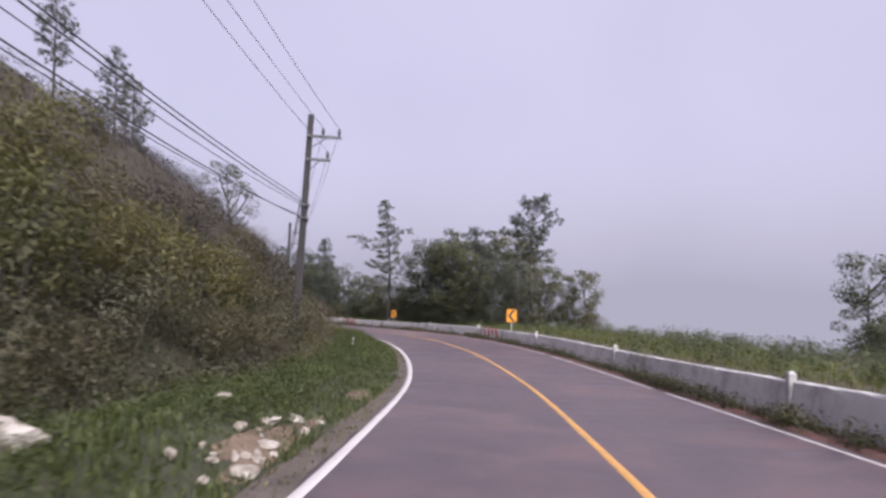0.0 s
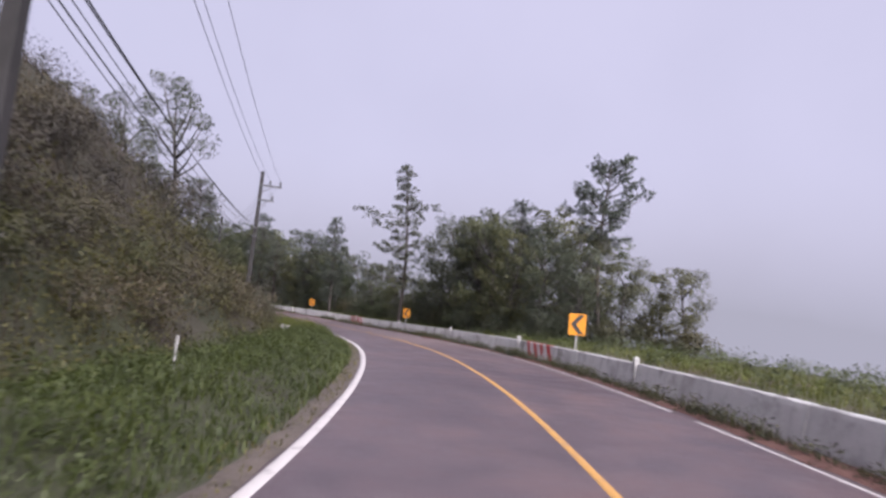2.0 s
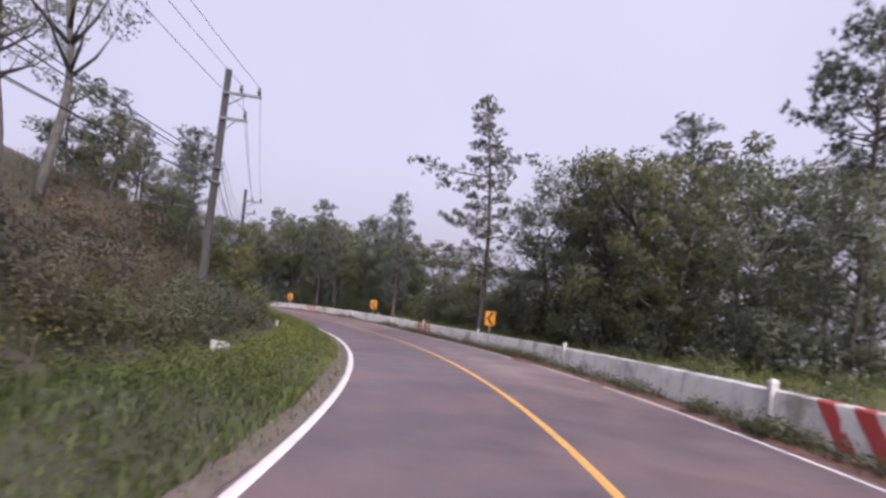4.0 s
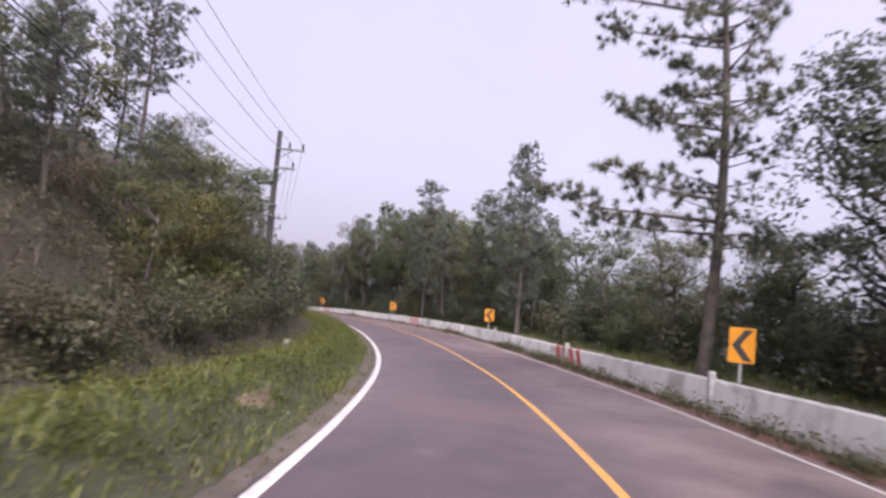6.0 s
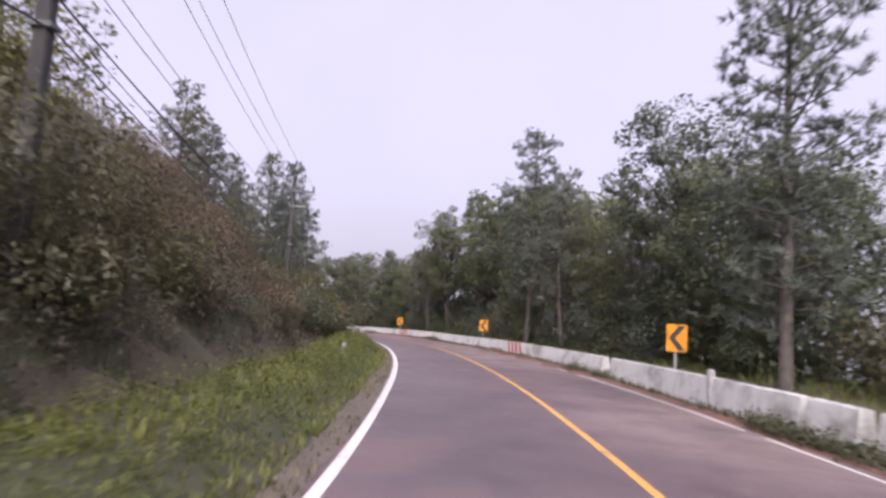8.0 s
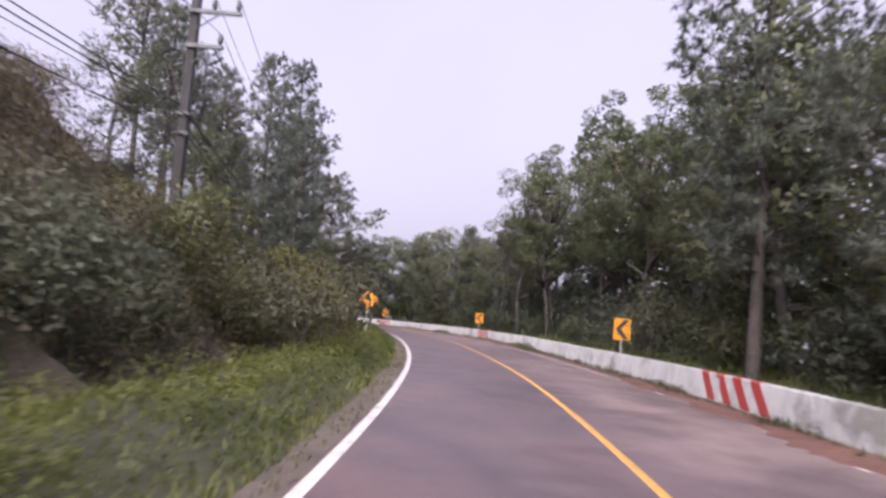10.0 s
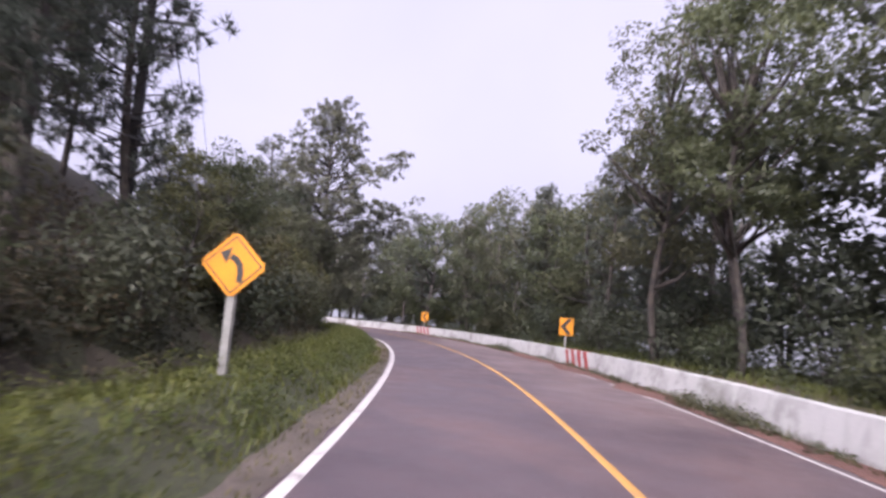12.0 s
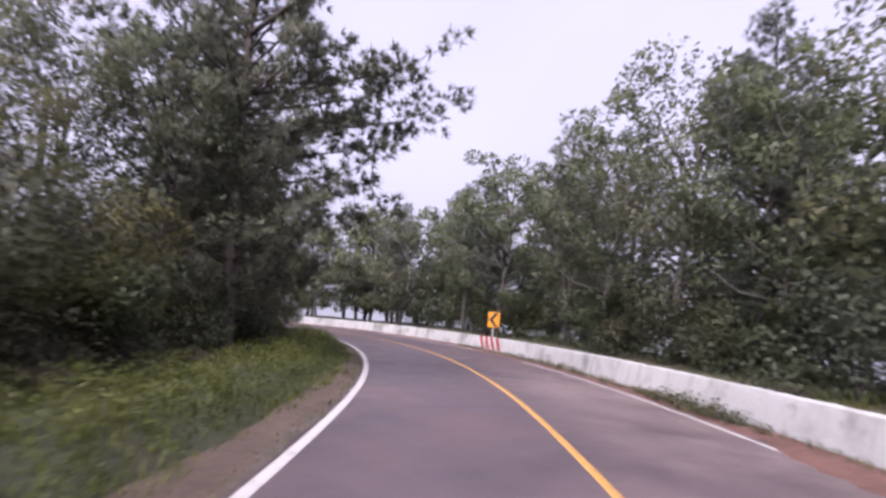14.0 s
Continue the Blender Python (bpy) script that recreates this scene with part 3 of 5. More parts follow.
def build_barriers():
    s, k = 23.0, 0
    while s < 258:
        length, gap = 3.985, 0.015
        for a, b in OPENINGS:
            if s < a < s + length + 0.5:
                length, gap = a - s, b - a
                break
        ahead = [c - 1.99 - s for c in STRIPED if 0.02 < c - 1.99 - s < length]
        if ahead:
            length, gap = max(ahead[0] - 0.015, 0.4), 0.015
        mid = s + length / 2
        ob = new("concrete_barrier", barrier_piece((on(s + length, 4.19) - on(s, 4.19)).length, k))
        ob.matrix_basis = road_pose(mid, 4.19 + 0.006 * math.sin(k * 2.1), 0.02, 0.08 * math.sin(k * 1.7))
        marked = length > 3.2 and [c for c in STRIPED if abs(c - mid) < 0.5]
        tagged(ob, "whitewashed concrete road barrier with red warning stripes" if marked else "stained whitewashed concrete road barrier section",
               "barrier", "barrier sections along the outer lane")
        if marked:
            for j in range(4):
                st = part("red_stripe", STRIPE, ob, "faded red painted stripe")
                st.matrix_basis = pose(0, -1.66 + 0.84 * j, 0)
        s, k = s + length + gap, k + 1


build_barriers()


# ---------------------------------------------------------------- signs and posts
def prism(outline, y0, y1):
    """A flat plate from an outline in x and z, between two depths."""
    n = len(outline)
    verts = [(x, y0, z) for x, z in outline] + [(x, y1, z) for x, z in outline]
    faces = [tuple(range(n)), tuple(range(n, 2 * n))[::-1]] + [(i, n + i, n + (i + 1) % n, (i + 1) % n) for i in range(n)]
    return verts, faces


def rounded(w, h, r, steps=4):
    out = []
    for cx, cz, a0 in ((w / 2 - r, h / 2 - r, 0), (-w / 2 + r, h / 2 - r, 90), (-w / 2 + r, -h / 2 + r, 180), (w / 2 - r, -h / 2 + r, 270)):
        for k in range(steps + 1):
            a = radians(a0 + 90 * k / steps)
            out.append((cx + r * math.cos(a), cz + r * math.sin(a)))
    return out


def chevron_sign():
    sign = tagged(new("chevron_sign"), "yellow chevron bend sign on a pale post behind the barrier", "road sign", "chevron signs round the bend")
    v, f = tube([(0, 0.02, -0.6), (0, 0.02, 1.2), (0, 0.02, 2.16)], [0.055, 0.055, 0.05], 10)
    part("post", mesh_of("post", v, f, POST_WHITE, True), sign, "pale painted round post")
    panel = part("panel", mesh_of("panel", *prism(rounded(0.78, 0.90, 0.05), -0.065, -0.045), SIGN_YELLOW), sign, "yellow sheet panel")
    panel.matrix_basis = pose(0, 0, 1.82)
    arrow = [(-0.31, 0.0), (0.06, 0.40), (0.31, 0.40), (-0.06, 0.0), (0.31, -0.40), (0.06, -0.40)]
    part("chevron", mesh_of("chevron", *prism(arrow, -0.070, -0.0655), SIGN_BLACK), panel, "black chevron pointing along the bend")
    for z in (-0.25, 0.25):
        bm = bmesh.new()
        box(bm, (0.5, 0.03, 0.05), (0, -0.030, z))
        part("bracket", from_bm("bracket", bm, STEEL), panel)
    return sign


def diamond_sign():
    sign = tagged(new("bend_warning_sign"), "yellow diamond left-bend warning sign on a concrete post in the grass", "road sign")
    bm = bmesh.new()
    box(bm, (0.13, 0.13, 2.8), (0, 0, 0.5), 0.015)
    part("post", from_bm("post", bm, POST_GREY), sign, "square pale grey concrete post")
    r, c = 0.53, 0.05
    plate = [(r - c, c), (c, r - c), (-c, r - c), (-r + c, c), (-r + c, -c), (-c, -r + c), (c, -r + c), (r - c, -c)]
    panel = part("panel", mesh_of("panel", *prism(plate, -0.10, -0.08), SIGN_YELLOW), sign, "yellow diamond panel")
    panel.matrix_basis = pose(0, 0, 2.06)
    a, b = 0.455, 0.425
    v, f = [], []
    for k, (x, z) in enumerate(((1, 0), (0, 1), (-1, 0), (0, -1))):
        v += [(x * a, -0.105, z * a), (x * b, -0.105, z * b)]
    f = [(2 * k, 2 * k + 1, (2 * k + 3) % 8, (2 * k + 2) % 8) for k in range(4)]
    part("border", mesh_of("border", v, f, SIGN_BLACK), panel, "black border line")
    mid = [(0.12, -0.27), (0.12, -0.12), (0.10, 0.0), (0.04, 0.08), (-0.05, 0.13)]
    left, rgt = [], []
    for k, (x, z) in enumerate(mid):
        x1, z1 = mid[min(k + 1, 4)]
        x0, z0 = mid[max(k - 1, 0)]
        d = math.hypot(x1 - x0, z1 - z0)
        nx, nz = -(z1 - z0) / d * 0.048, (x1 - x0) / d * 0.048
        left.append((x + nx, z + nz))
        rgt.append((x - nx, z - nz))
    head = [(-0.04, 0.27), (-0.22, 0.17), (-0.11, 0.01)]
    pieces = [prism([rgt[k], rgt[k + 1], left[k + 1], left[k]], -0.105, -0.1005) for k in range(4)] + [prism(head, -0.105, -0.1005)]
    part("arrow", mesh_of("arrow", *merge(pieces), SIGN_BLACK), panel, "black arrow bending left")
    return sign


first = chevron_sign()
for k, (s, l, turn) in enumerate(((81.0, 4.75, 12), (108.8, 4.62, 10), (135.0, 4.65, 6), (163.3, 4.5, 8), (193.4, 5.0, 10), (221.6, 4.6, 10))):
    p = on(s, l, 0.0)
    c = (0.84, 0.84, 0.9, 0.95, 1.02, 1.0, 1.0)[k]
    m = pose(p.x, p.y, p.z, 0, 0.8 * math.sin(k * 3.0), heading(s) - turn) @ Matrix.Diagonal((c, c, 1 + 0.5 * (c - 1), 1))
    if k:
        copy_thing(first, m)
    else:
        first.matrix_basis = m

warn = diamond_sign()
p = on(172.9, -5.54, 0.08)
warn.matrix_basis = pose(p.x, p.y, p.z, 0, 1.0, heading(170))


def guide_post():
    post = tagged(new("guide_post"), "short whitewashed concrete guide post standing against the barrier", "guide post", "guide posts along the outer edge")
    bm = bmesh.new()
    box(bm, (0.15, 0.15, 1.10), (0, 0, 0.33), 0.02)
    part("shaft", from_bm("shaft", bm, POST_WHITE), post)
    bm = bmesh.new()
    for v in box(bm, (0.15, 0.15, 0.05), (0, 0, 0.90)):
        if v.co.z > 0.9:
            v.co.x, v.co.y = v.co.x * 0.55, v.co.y * 0.55
    part("cap", from_bm("cap", bm, POST_WHITE), post, "chamfered top of the post")
    return post


first = guide_post()
for k, s in enumerate((52, 63.3, 74.2, 86, 97.4, 108.9, 120.2, 131.6)):
    p = on(s, 4.08, 0.0)
    m = pose(p.x, p.y, p.z, 0, 1.5 * math.sin(k * 2.3), heading(s))
    if k:
        copy_thing(first, m)
    else:
        first.matrix_basis = m


def slim_post(s, l, h):
    bm = bmesh.new()
    box(bm, (0.036, 0.036, h + 0.3), (0, 0, h / 2 - 0.15), 0.01)
    ob = tagged(new("marker_post", from_bm("marker_post", bm, POST_WHITE)), "slim white marker post in the tall grass", "marker post")
    p = stand(s, l)
    ob.matrix_basis = pose(p.x, p.y, p.z, 1, 3, heading(s))


slim_post(66.3, -5.7, 0.55)


def info_board(s, l, wide=1.0, high=1.0, turn=-8):
    ob = tagged(new("small_board"), "small white board on a short thin post in the grass", "sign board")
    v, f = tube([(0, 0, -0.3), (0, 0, 0.62)], [0.018, 0.018], 8)
    part("post", mesh_of("post", v, f, STEEL, True), ob, "thin grey steel post")
    face = part("board", mesh_of("board", *prism(rounded(0.46, 0.25, 0.015), -0.035, -0.02), POST_WHITE), ob, "weathered white board")
    face.matrix_basis = pose(0, 0, 0.54, 0, 4, 0) @ Matrix.Diagonal((wide, 1, high, 1))
    for k in range(2 if wide == 1.0 else 0):
        part("writing_bar", mesh_of("writing_bar", *prism(rounded(0.22 - 0.06 * k, 0.03, 0.01), -0.039, -0.0355), STEEL), face).matrix_basis = pose(0, 0, 0.04 - 0.08 * k)
    p = stand(s, l)
    ob.matrix_basis = pose(p.x, p.y, p.z, 0, 3, heading(s) + turn)


info_board(91.5, -6.6)
info_board(134.0, -4.8, 0.76, 0.48, 82)


def marker_stone(s, l):
    bm = bmesh.new()
    box(bm, (0.20, 0.12, 0.46), (0, 0, 0.07), 0.025)
    ob = tagged(new("marker_stone", from_bm("marker_stone", bm, POST_WHITE)), "low white kerb-side marker stone in the grass", "marker stone")
    p = stand(s, l)
    ob.matrix_basis = pose(p.x, p.y, p.z, 0, 2, heading(s))


marker_stone(115.6, -6.35)


# ---------------------------------------------------------------- poles and cables
# along, across, degrees by which each leans towards the road
POLES = ((32.0, -6.9, 0.5), (64.8, -7.85, 3.0), (98.6, -8.75, 1.6), (126.0, -8.7, 0.6), (155.2, -9.5, 0.2), (179.9, -10.7, 0.8), (214.0, -16.0, 0.0))
TOP = 9.6


def utility_pole():
    pole = tagged(new("utility_pole"), "dark weathered concrete power pole with two crossarms", "utility pole", "power poles along the hillside")
    bm = bmesh.new()
    for v in box(bm, (0.30, 0.26, TOP + 2), (0, 0, TOP / 2 - 1), 0.0):
        if v.co.z > 5:
            v.co.x, v.co.y = v.co.x * 0.68, v.co.y * 0.68
    bmesh.ops.bevel(bm, geom=bm.edges[:], offset=0.02, segments=1, affect="EDGES")
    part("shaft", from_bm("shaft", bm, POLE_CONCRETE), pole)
    for z, reach in ((TOP - 0.85, 1.13), (TOP - 1.75, 0.75)):
        bm = bmesh.new()
        box(bm, (reach + 0.2, 0.09, 0.10), (reach / 2, -0.13, z), 0.008)
        arm = part("crossarm", from_bm("crossarm", bm, STEEL), pole, "steel crossarm reaching towards the road")
        v, f = tube([(0.08, -0.1, z - 0.45), (reach * 0.6, -0.13, z - 0.04)], [0.02, 0.02], 6)
        part("brace", mesh_of("brace", v, f, STEEL), arm)
        for x in ((0.52, reach) if reach > 1 else (reach,)):
            v, f = tube([(x, -0.13, z + a) for a in (0.04, 0.10, 0.13, 0.17, 0.20, 0.24, 0.30, 0.34)], [0.03, 0.04, 0.075, 0.05, 0.075, 0.05, 0.06, 0.03], 10)
            part("insulator", mesh_of("insulator", v, f, PORCELAIN, True), arm, "dark ribbed insulator")
    for z in (6.1, 5.6):
        bm = bmesh.new()
        box(bm, (0.36, 0.32, 0.08), (0, 0, z), 0.01)
        part("clamp", from_bm("clamp", bm, STEEL), pole)
    return pole


first = utility_pole()
for k, (s, l, lean) in enumerate(POLES):
    p = on(s, l)
    m = pose(p.x, p.y, p.z, 0, lean, heading(s))
    if k:
        copy_thing(first, m)
    else:
        first.matrix_basis = m


def cable(a, b, sag, radius, name, label):
    pts = [a.lerp(b, u) - Vector((0, 0, sag * 4 * u * (1 - u))) for u in np.linspace(0, 1, 15)]
    v, f = tube(pts, [radius] * 15, 5)
    tagged(new(name, mesh_of(name, v, f, CABLE, True)), label, "cable", "cables between the poles")


def hook(pole, x, z):
    """A place on a leaning pole, x towards the road from its middle and z up it."""
    s, l, lean = pole
    a = radians(lean)
    return on(s, l + x * math.cos(a) + z * math.sin(a), z * math.cos(a) - x * math.sin(a))


def build_cables():
    for a, b in zip(POLES, POLES[1:]):
        for x, z in ((0.52, TOP - 0.5), (1.13, TOP - 0.5), (0.75, TOP - 1.4)):
            cable(hook(a, x, z), hook(b, x, z), 0.5, 0.009, "power_line", "thin bare power line between the poles")
        drops = [(-0.17, 6.35, 0.015, 0.45), (-0.17, 6.13, 0.011, 0.60), (0.15, 6.06, 0.016, 0.50), (-0.17, 5.72, 0.011, 0.70), (0.16, 5.54, 0.015, 0.60)]
        if a[0] > 90:
            drops += [(-0.17, 7.2, 0.010, 0.40), (-0.17, 7.6, 0.010, 0.35)]
        for x, z, r, g in drops:
            cable(hook(a, x, z), hook(b, x, z), g, r, "telephone_cable", "black sagging telephone cable between the poles")


build_cables()


# ---------------------------------------------------------------- trees
def pine_tree(seed, h, bare, width, droop=0.1, thick=0.16, per=5, gap=0.55, tuft=11, long_limb=None, needle=0.30, blade=0.020):
    rng = np.random.default_rng(seed)
    tree = tagged(new("pine_tree"), "tall open-crowned pine with a dark straight trunk", "pine tree", "pines in the roadside wood")
    bend = rng.normal(size=2) * 0.25
    zs = np.linspace(-0.6, h, 12)
    path = [(bend[0] * math.sin(z / h * 3), bend[1] * math.sin(z / h * 2.3), z) for z in zs]
    radii = [thick * (1 - 0.88 * max(z, 0) / h) for z in zs]
    centre = lambda z: np.array([np.interp(z, zs, [q[0] for q in path]), np.interp(z, zs, [q[1] for q in path]), z])
    wood = [tube(path, radii, 9)]
    cs, ds = [], []

    def limb(z, ang, length, rise, fill=1.0):
        a = centre(z)
        out = np.array([math.cos(ang), math.sin(ang), 0])
        pts = [a + out * length * u + np.array([0, 0, length * (rise * u - droop * u * u * 1.5 + 0.25 * u**3)]) for u in (0, 0.35, 0.7, 1.0)]
        wood.append(tube(pts, [0.016 + 0.022 * length / 2, 0.016 + 0.012 * length / 2, 0.016, 0.007], 4))
        n = max(int(length * 2.3 * fill), 1)
        for u in np.r_[1.0, rng.uniform(0.35, 1.0, n) ** 0.8]:
            i = min(int(u * 3), 2)
            base = pts[i] + (pts[i + 1] - pts[i]) * (u * 3 - i)
            puff = rng.normal(size=3) * np.array([0.16, 0.16, 0.10]) * (0.5 + 0.25 * length) * (u < 1) + np.array([0, 0, 0.05])
            for _ in range(4):
                off = rng.normal(size=3) * np.array([0.12, 0.12, 0.07])
                cs.append(base + puff + off)
                d = out * 0.4 + off * 5.0 + np.array([0, 0, 0.35])
                ds.append(d / np.linalg.norm(d))

    z = h * bare
    while z < h - 0.3:
        u = (z - h * bare) / (h - h * bare)
        reach = width * (0.55 + 0.75 * u if u < 0.35 else 0.84 * (1 - (u - 0.35) / 0.65) ** 0.75 + 0.12)
        a0 = rng.uniform(0, 6.28)
        for k in range(per):
            if rng.random() < 0.16:
                continue
            limb(z + rng.normal() * 0.12, a0 + k * 6.28 / per + rng.normal() * 0.25, max(reach * rng.uniform(0.6, 1.2), 0.25), rng.uniform(0.05, 0.40) + 0.4 * u)
        z += gap * rng.uniform(0.75, 1.25)
    for zz, ang, length in long_limb or ():
        limb(zz, ang, length, 0.12, 1.6)
    cs.append(centre(h))
    ds.append(np.array([0, 0, 1.0]))
    part("trunk", mesh_of("trunk", *merge(wood), BARK, True), tree, "dark furrowed trunk and branches")
    v, f = tufts(np.array(cs), np.array(ds), needle, tuft, rng, blade)
    part("crown", foliage("crown", v, f, NEEDLE, np.repeat(np.array(ds) + np.array([0, 0, 0.3]), tuft, 0), 0.6), tree, "grey-green needle tufts")
    return tree


def broad_tree(seed, h, spread, leaf, clumps=34, per=120, size=0.13, low=0.25, label="", bark=None, stout=0.018):
    rng = np.random.default_rng(seed)
    tree = tagged(new("broadleaf_tree"), label or "dense dark green broadleaf tree in the roadside wood", "tree", "broadleaf trees in the roadside wood")
    zs = np.linspace(-0.6, h * 0.72, 8)
    ph = rng.uniform(0, 6.28, 2)
    path = [(0.25 * math.sin(z * 0.7 + ph[0]) - 0.25 * math.sin(ph[0]), 0.25 * math.sin(z * 0.6 + ph[1]) - 0.25 * math.sin(ph[1]), z) for z in zs]
    wood = [tube(path, [stout * h * (1 - 0.8 * max(z, 0) / h) for z in zs], 8)]
    top = np.array(path)
    cc = []
    for k in range(clumps):
        u = rng.uniform(low, 1.0)
        r = spread * math.sqrt(max(1 - ((u - 0.58) / 0.52) ** 2, 0.05)) * rng.uniform(0.25, 1.0) ** 0.6
        a = rng.uniform(0, 6.28)
        c = np.array([r * math.cos(a), r * math.sin(a), u * h])
        cc.append((c, rng.uniform(0.55, 1.1) * spread * 0.34))
        if k % 3 == 0:
            z0 = max(min(u * h * 0.7, h * 0.68), h * 0.15)
            st = np.array([np.interp(z0, zs, top[:, 0]), np.interp(z0, zs, top[:, 1]), z0])
            mid = st * 0.45 + c * 0.55 + np.array([0, 0, -0.25])
            wood.append(tube([st, mid, c], [0.008 * h, 0.005 * h, 0.012], 4))
    pts, outs = [], []
    for c, r in cc:
        d = rng.normal(size=(per, 3))
        d /= np.linalg.norm(d, axis=1)[:, None]
        pts.append(c + d * (rng.uniform(0.35, 1.0, per) ** 0.5 * r)[:, None] * np.array([1.0, 1.0, 0.68]))
        outs.append(d + 0.5 * (c - np.array([0, 0, 0.55 * h])) / spread + np.array([0, 0, 0.35]))
    part("trunk", mesh_of("trunk", *merge(wood), bark or PALE_BARK, True), tree, "grey trunk with forking limbs")
    v, f = leaf_cloud(np.concatenate(pts), size, rng)
    part("crown", foliage("crown", v, f, leaf, np.concatenate(outs)), tree)
    return tree


def bush(seed, h, spread, leaf, count=1500, size=0.085, label=""):
    rng = np.random.default_rng(seed)
    ob = tagged(new("bush"), label or "leafy green bush among the undergrowth", "bush", "bushes beside the road")
    stems = []
    for k in range(7):
        a, r = rng.uniform(0, 6.28), spread * rng.uniform(0.2, 0.7)
        stems.append(tube([(0, 0, -0.3), (r * 0.4 * math.cos(a), r * 0.4 * math.sin(a), h * 0.4), (r * math.cos(a), r * math.sin(a), h * rng.uniform(0.6, 0.95))], [0.03, 0.02, 0.008], 5))
    part("stem", mesh_of("stem", *merge(stems), PALE_BARK), ob)
    pts, outs = [], []
    for k in range(14):
        a, r = rng.uniform(0, 6.28), spread * rng.uniform(0.0, 0.8)
        c = np.array([r * math.cos(a), r * math.sin(a), h * rng.uniform(0.25, 0.85) * (1 - 0.3 * (r / spread) ** 2)])
        d = rng.normal(size=(count // 14, 3))
        d /= np.linalg.norm(d, axis=1)[:, None]
        pts.append(c + d * (rng.uniform(0.3, 1, len(d)) ** 0.5)[:, None] * spread * 0.42)
        outs.append(d + 0.4 * (c - np.array([0, 0, 0.3 * h])) / spread + np.array([0, 0, 0.35]))
    v, f = leaf_cloud(np.concatenate(pts), size, rng, 0.3)
    part("foliage", foliage("foliage", v, f, leaf, np.concatenate(outs)), ob)
    return ob


def put(ob, s, l, turn=0.0, scale=1.0, used=set(), z=None, lean=0.0, tall=1.0, label=""):
    p = stand(s, l) if z is None else on(s, l, z)
    m = pose(p.x, p.y, p.z, lean, 0, turn) @ Matrix.Diagonal((scale, scale, scale * tall, 1))
    if ob.name in used:
        ob = copy_thing(ob, m @ Matrix.Diagonal((*(1 / c for c in ob.scale), 1)))
    else:
        used.add(ob.name)
        ob.matrix_basis = m
    return tagged(ob, label) if label else ob


lone = pine_tree(3, 13.9, 0.26, 1.6, 0.16, 0.17, 5, 0.42, 34, [(9.3, radians(heading(109)) + 3.2, 4.2), (8.7, radians(heading(109)) + 3.0, 2.8), (10.2, radians(heading(109)) - 0.1, 2.5), (4.3, radians(heading(109)) + 3.15, 4.4), (4.8, radians(heading(109)) + 3.5, 3.4), (4.0, radians(heading(109)) + 2.8, 3.0), (6.5, radians(heading(109)) + 3.2, 2.6), (6.9, radians(heading(109)) + 2.7, 2.0)], 0.24, 0.011)
tagged(lone, "tall sparse lone pine with one long limb beside the barrier", "pine tree", "single pine")
put(lone, 110.6, 4.62, 0)
side = Vector((-math.cos(radians(heading(110))), -math.sin(radians(heading(110))), 0))
lone.matrix_basis = lone.matrix_basis @ Matrix.Rotation(radians(2.2), 4, Vector((-side.y, side.x, 0)))
umbrella = pine_tree(8, 11.0, 0.58, 2.6, 0.05, 0.16, 6, 0.40, 18, None, 0.26, 0.017)
tagged(umbrella, "flat-topped pine rising over the clump of trees", "pine tree")
put(umbrella, 93.0, 12.2, 0, 1.06, z=0.0)
put(umbrella, 117.0, -12.0, 130, 0.66, label="small spreading pine on the hillside")
PINES = [pine_tree(21, 11.5, 0.16, 2.0, 0.1, 0.16, 6, 0.47, 14, None, 0.27, 0.017), pine_tree(22, 10.0, 0.12, 1.9, 0.12, 0.15, 6, 0.45, 14, None, 0.27, 0.016), pine_tree(23, 13.5, 0.22, 2.4, 0.08, 0.18, 6, 0.46, 15, None, 0.27, 0.016)]
FAR_PINES = [pine_tree(24, 11.5, 0.25, 2.1, 0.1, 0.16, 5, 0.55, 8, None, 0.34, 0.032), pine_tree(25, 13.0, 0.3, 2.3, 0.08, 0.17, 5, 0.55, 8, None, 0.34, 0.032)]
BROAD = [broad_tree(31, 9.0, 2.9, LEAF_DARK, 62, 140, 0.100, 0.06), broad_tree(32, 8.0, 2.6, LEAF_MID, 58, 136, 0.096, 0.08),
         broad_tree(33, 10.0, 2.8, LEAF_DARK, 64, 142, 0.104, 0.12), broad_tree(34, 7.0, 2.5, LEAF_MID, 54, 134, 0.092, 0.05)]
FAR_BROAD = [broad_tree(35, 9.0, 3.0, LEAF_DARK, 42, 90, 0.155, 0.12), broad_tree(36, 8.5, 2.8, LEAF_MID, 40, 90, 0.15, 0.12)]
TALL = [broad_tree(37, 13.0, 2.7, LEAF_MID, 58, 180, 0.096, 0.34, "tall open broadleaf tree with bare lower trunk beside the barrier", BARK, 0.011),
        broad_tree(38, 14.0, 2.9, LEAF_DARK, 62, 180, 0.096, 0.28, "tall open broadleaf tree with bare lower trunk beside the barrier", BARK, 0.011)]
OPEN = broad_tree(41, 9.5, 2.2, LEAF_DARK, 30, 150, 0.07, 0.55, "thin open-crowned tree on the hillside")
BUSHES = [bush(51, 1.6, 1.3, LEAF_MID, 1800, 0.07), bush(52, 2.2, 1.7, LEAF_DARK, 2600, 0.074), bush(53, 1.3, 1.2, LEAF_OLIVE, 1700, 0.065)]
BIG = [bush(54, 3.4, 2.5, LEAF_HEDGE, 4800, 0.072, "large olive green bush spilling down the hillside"), bush(55, 3.0, 2.3, LEAF_OLIVE, 4500, 0.072, "large rounded grey-olive bush at the hill's foot")]
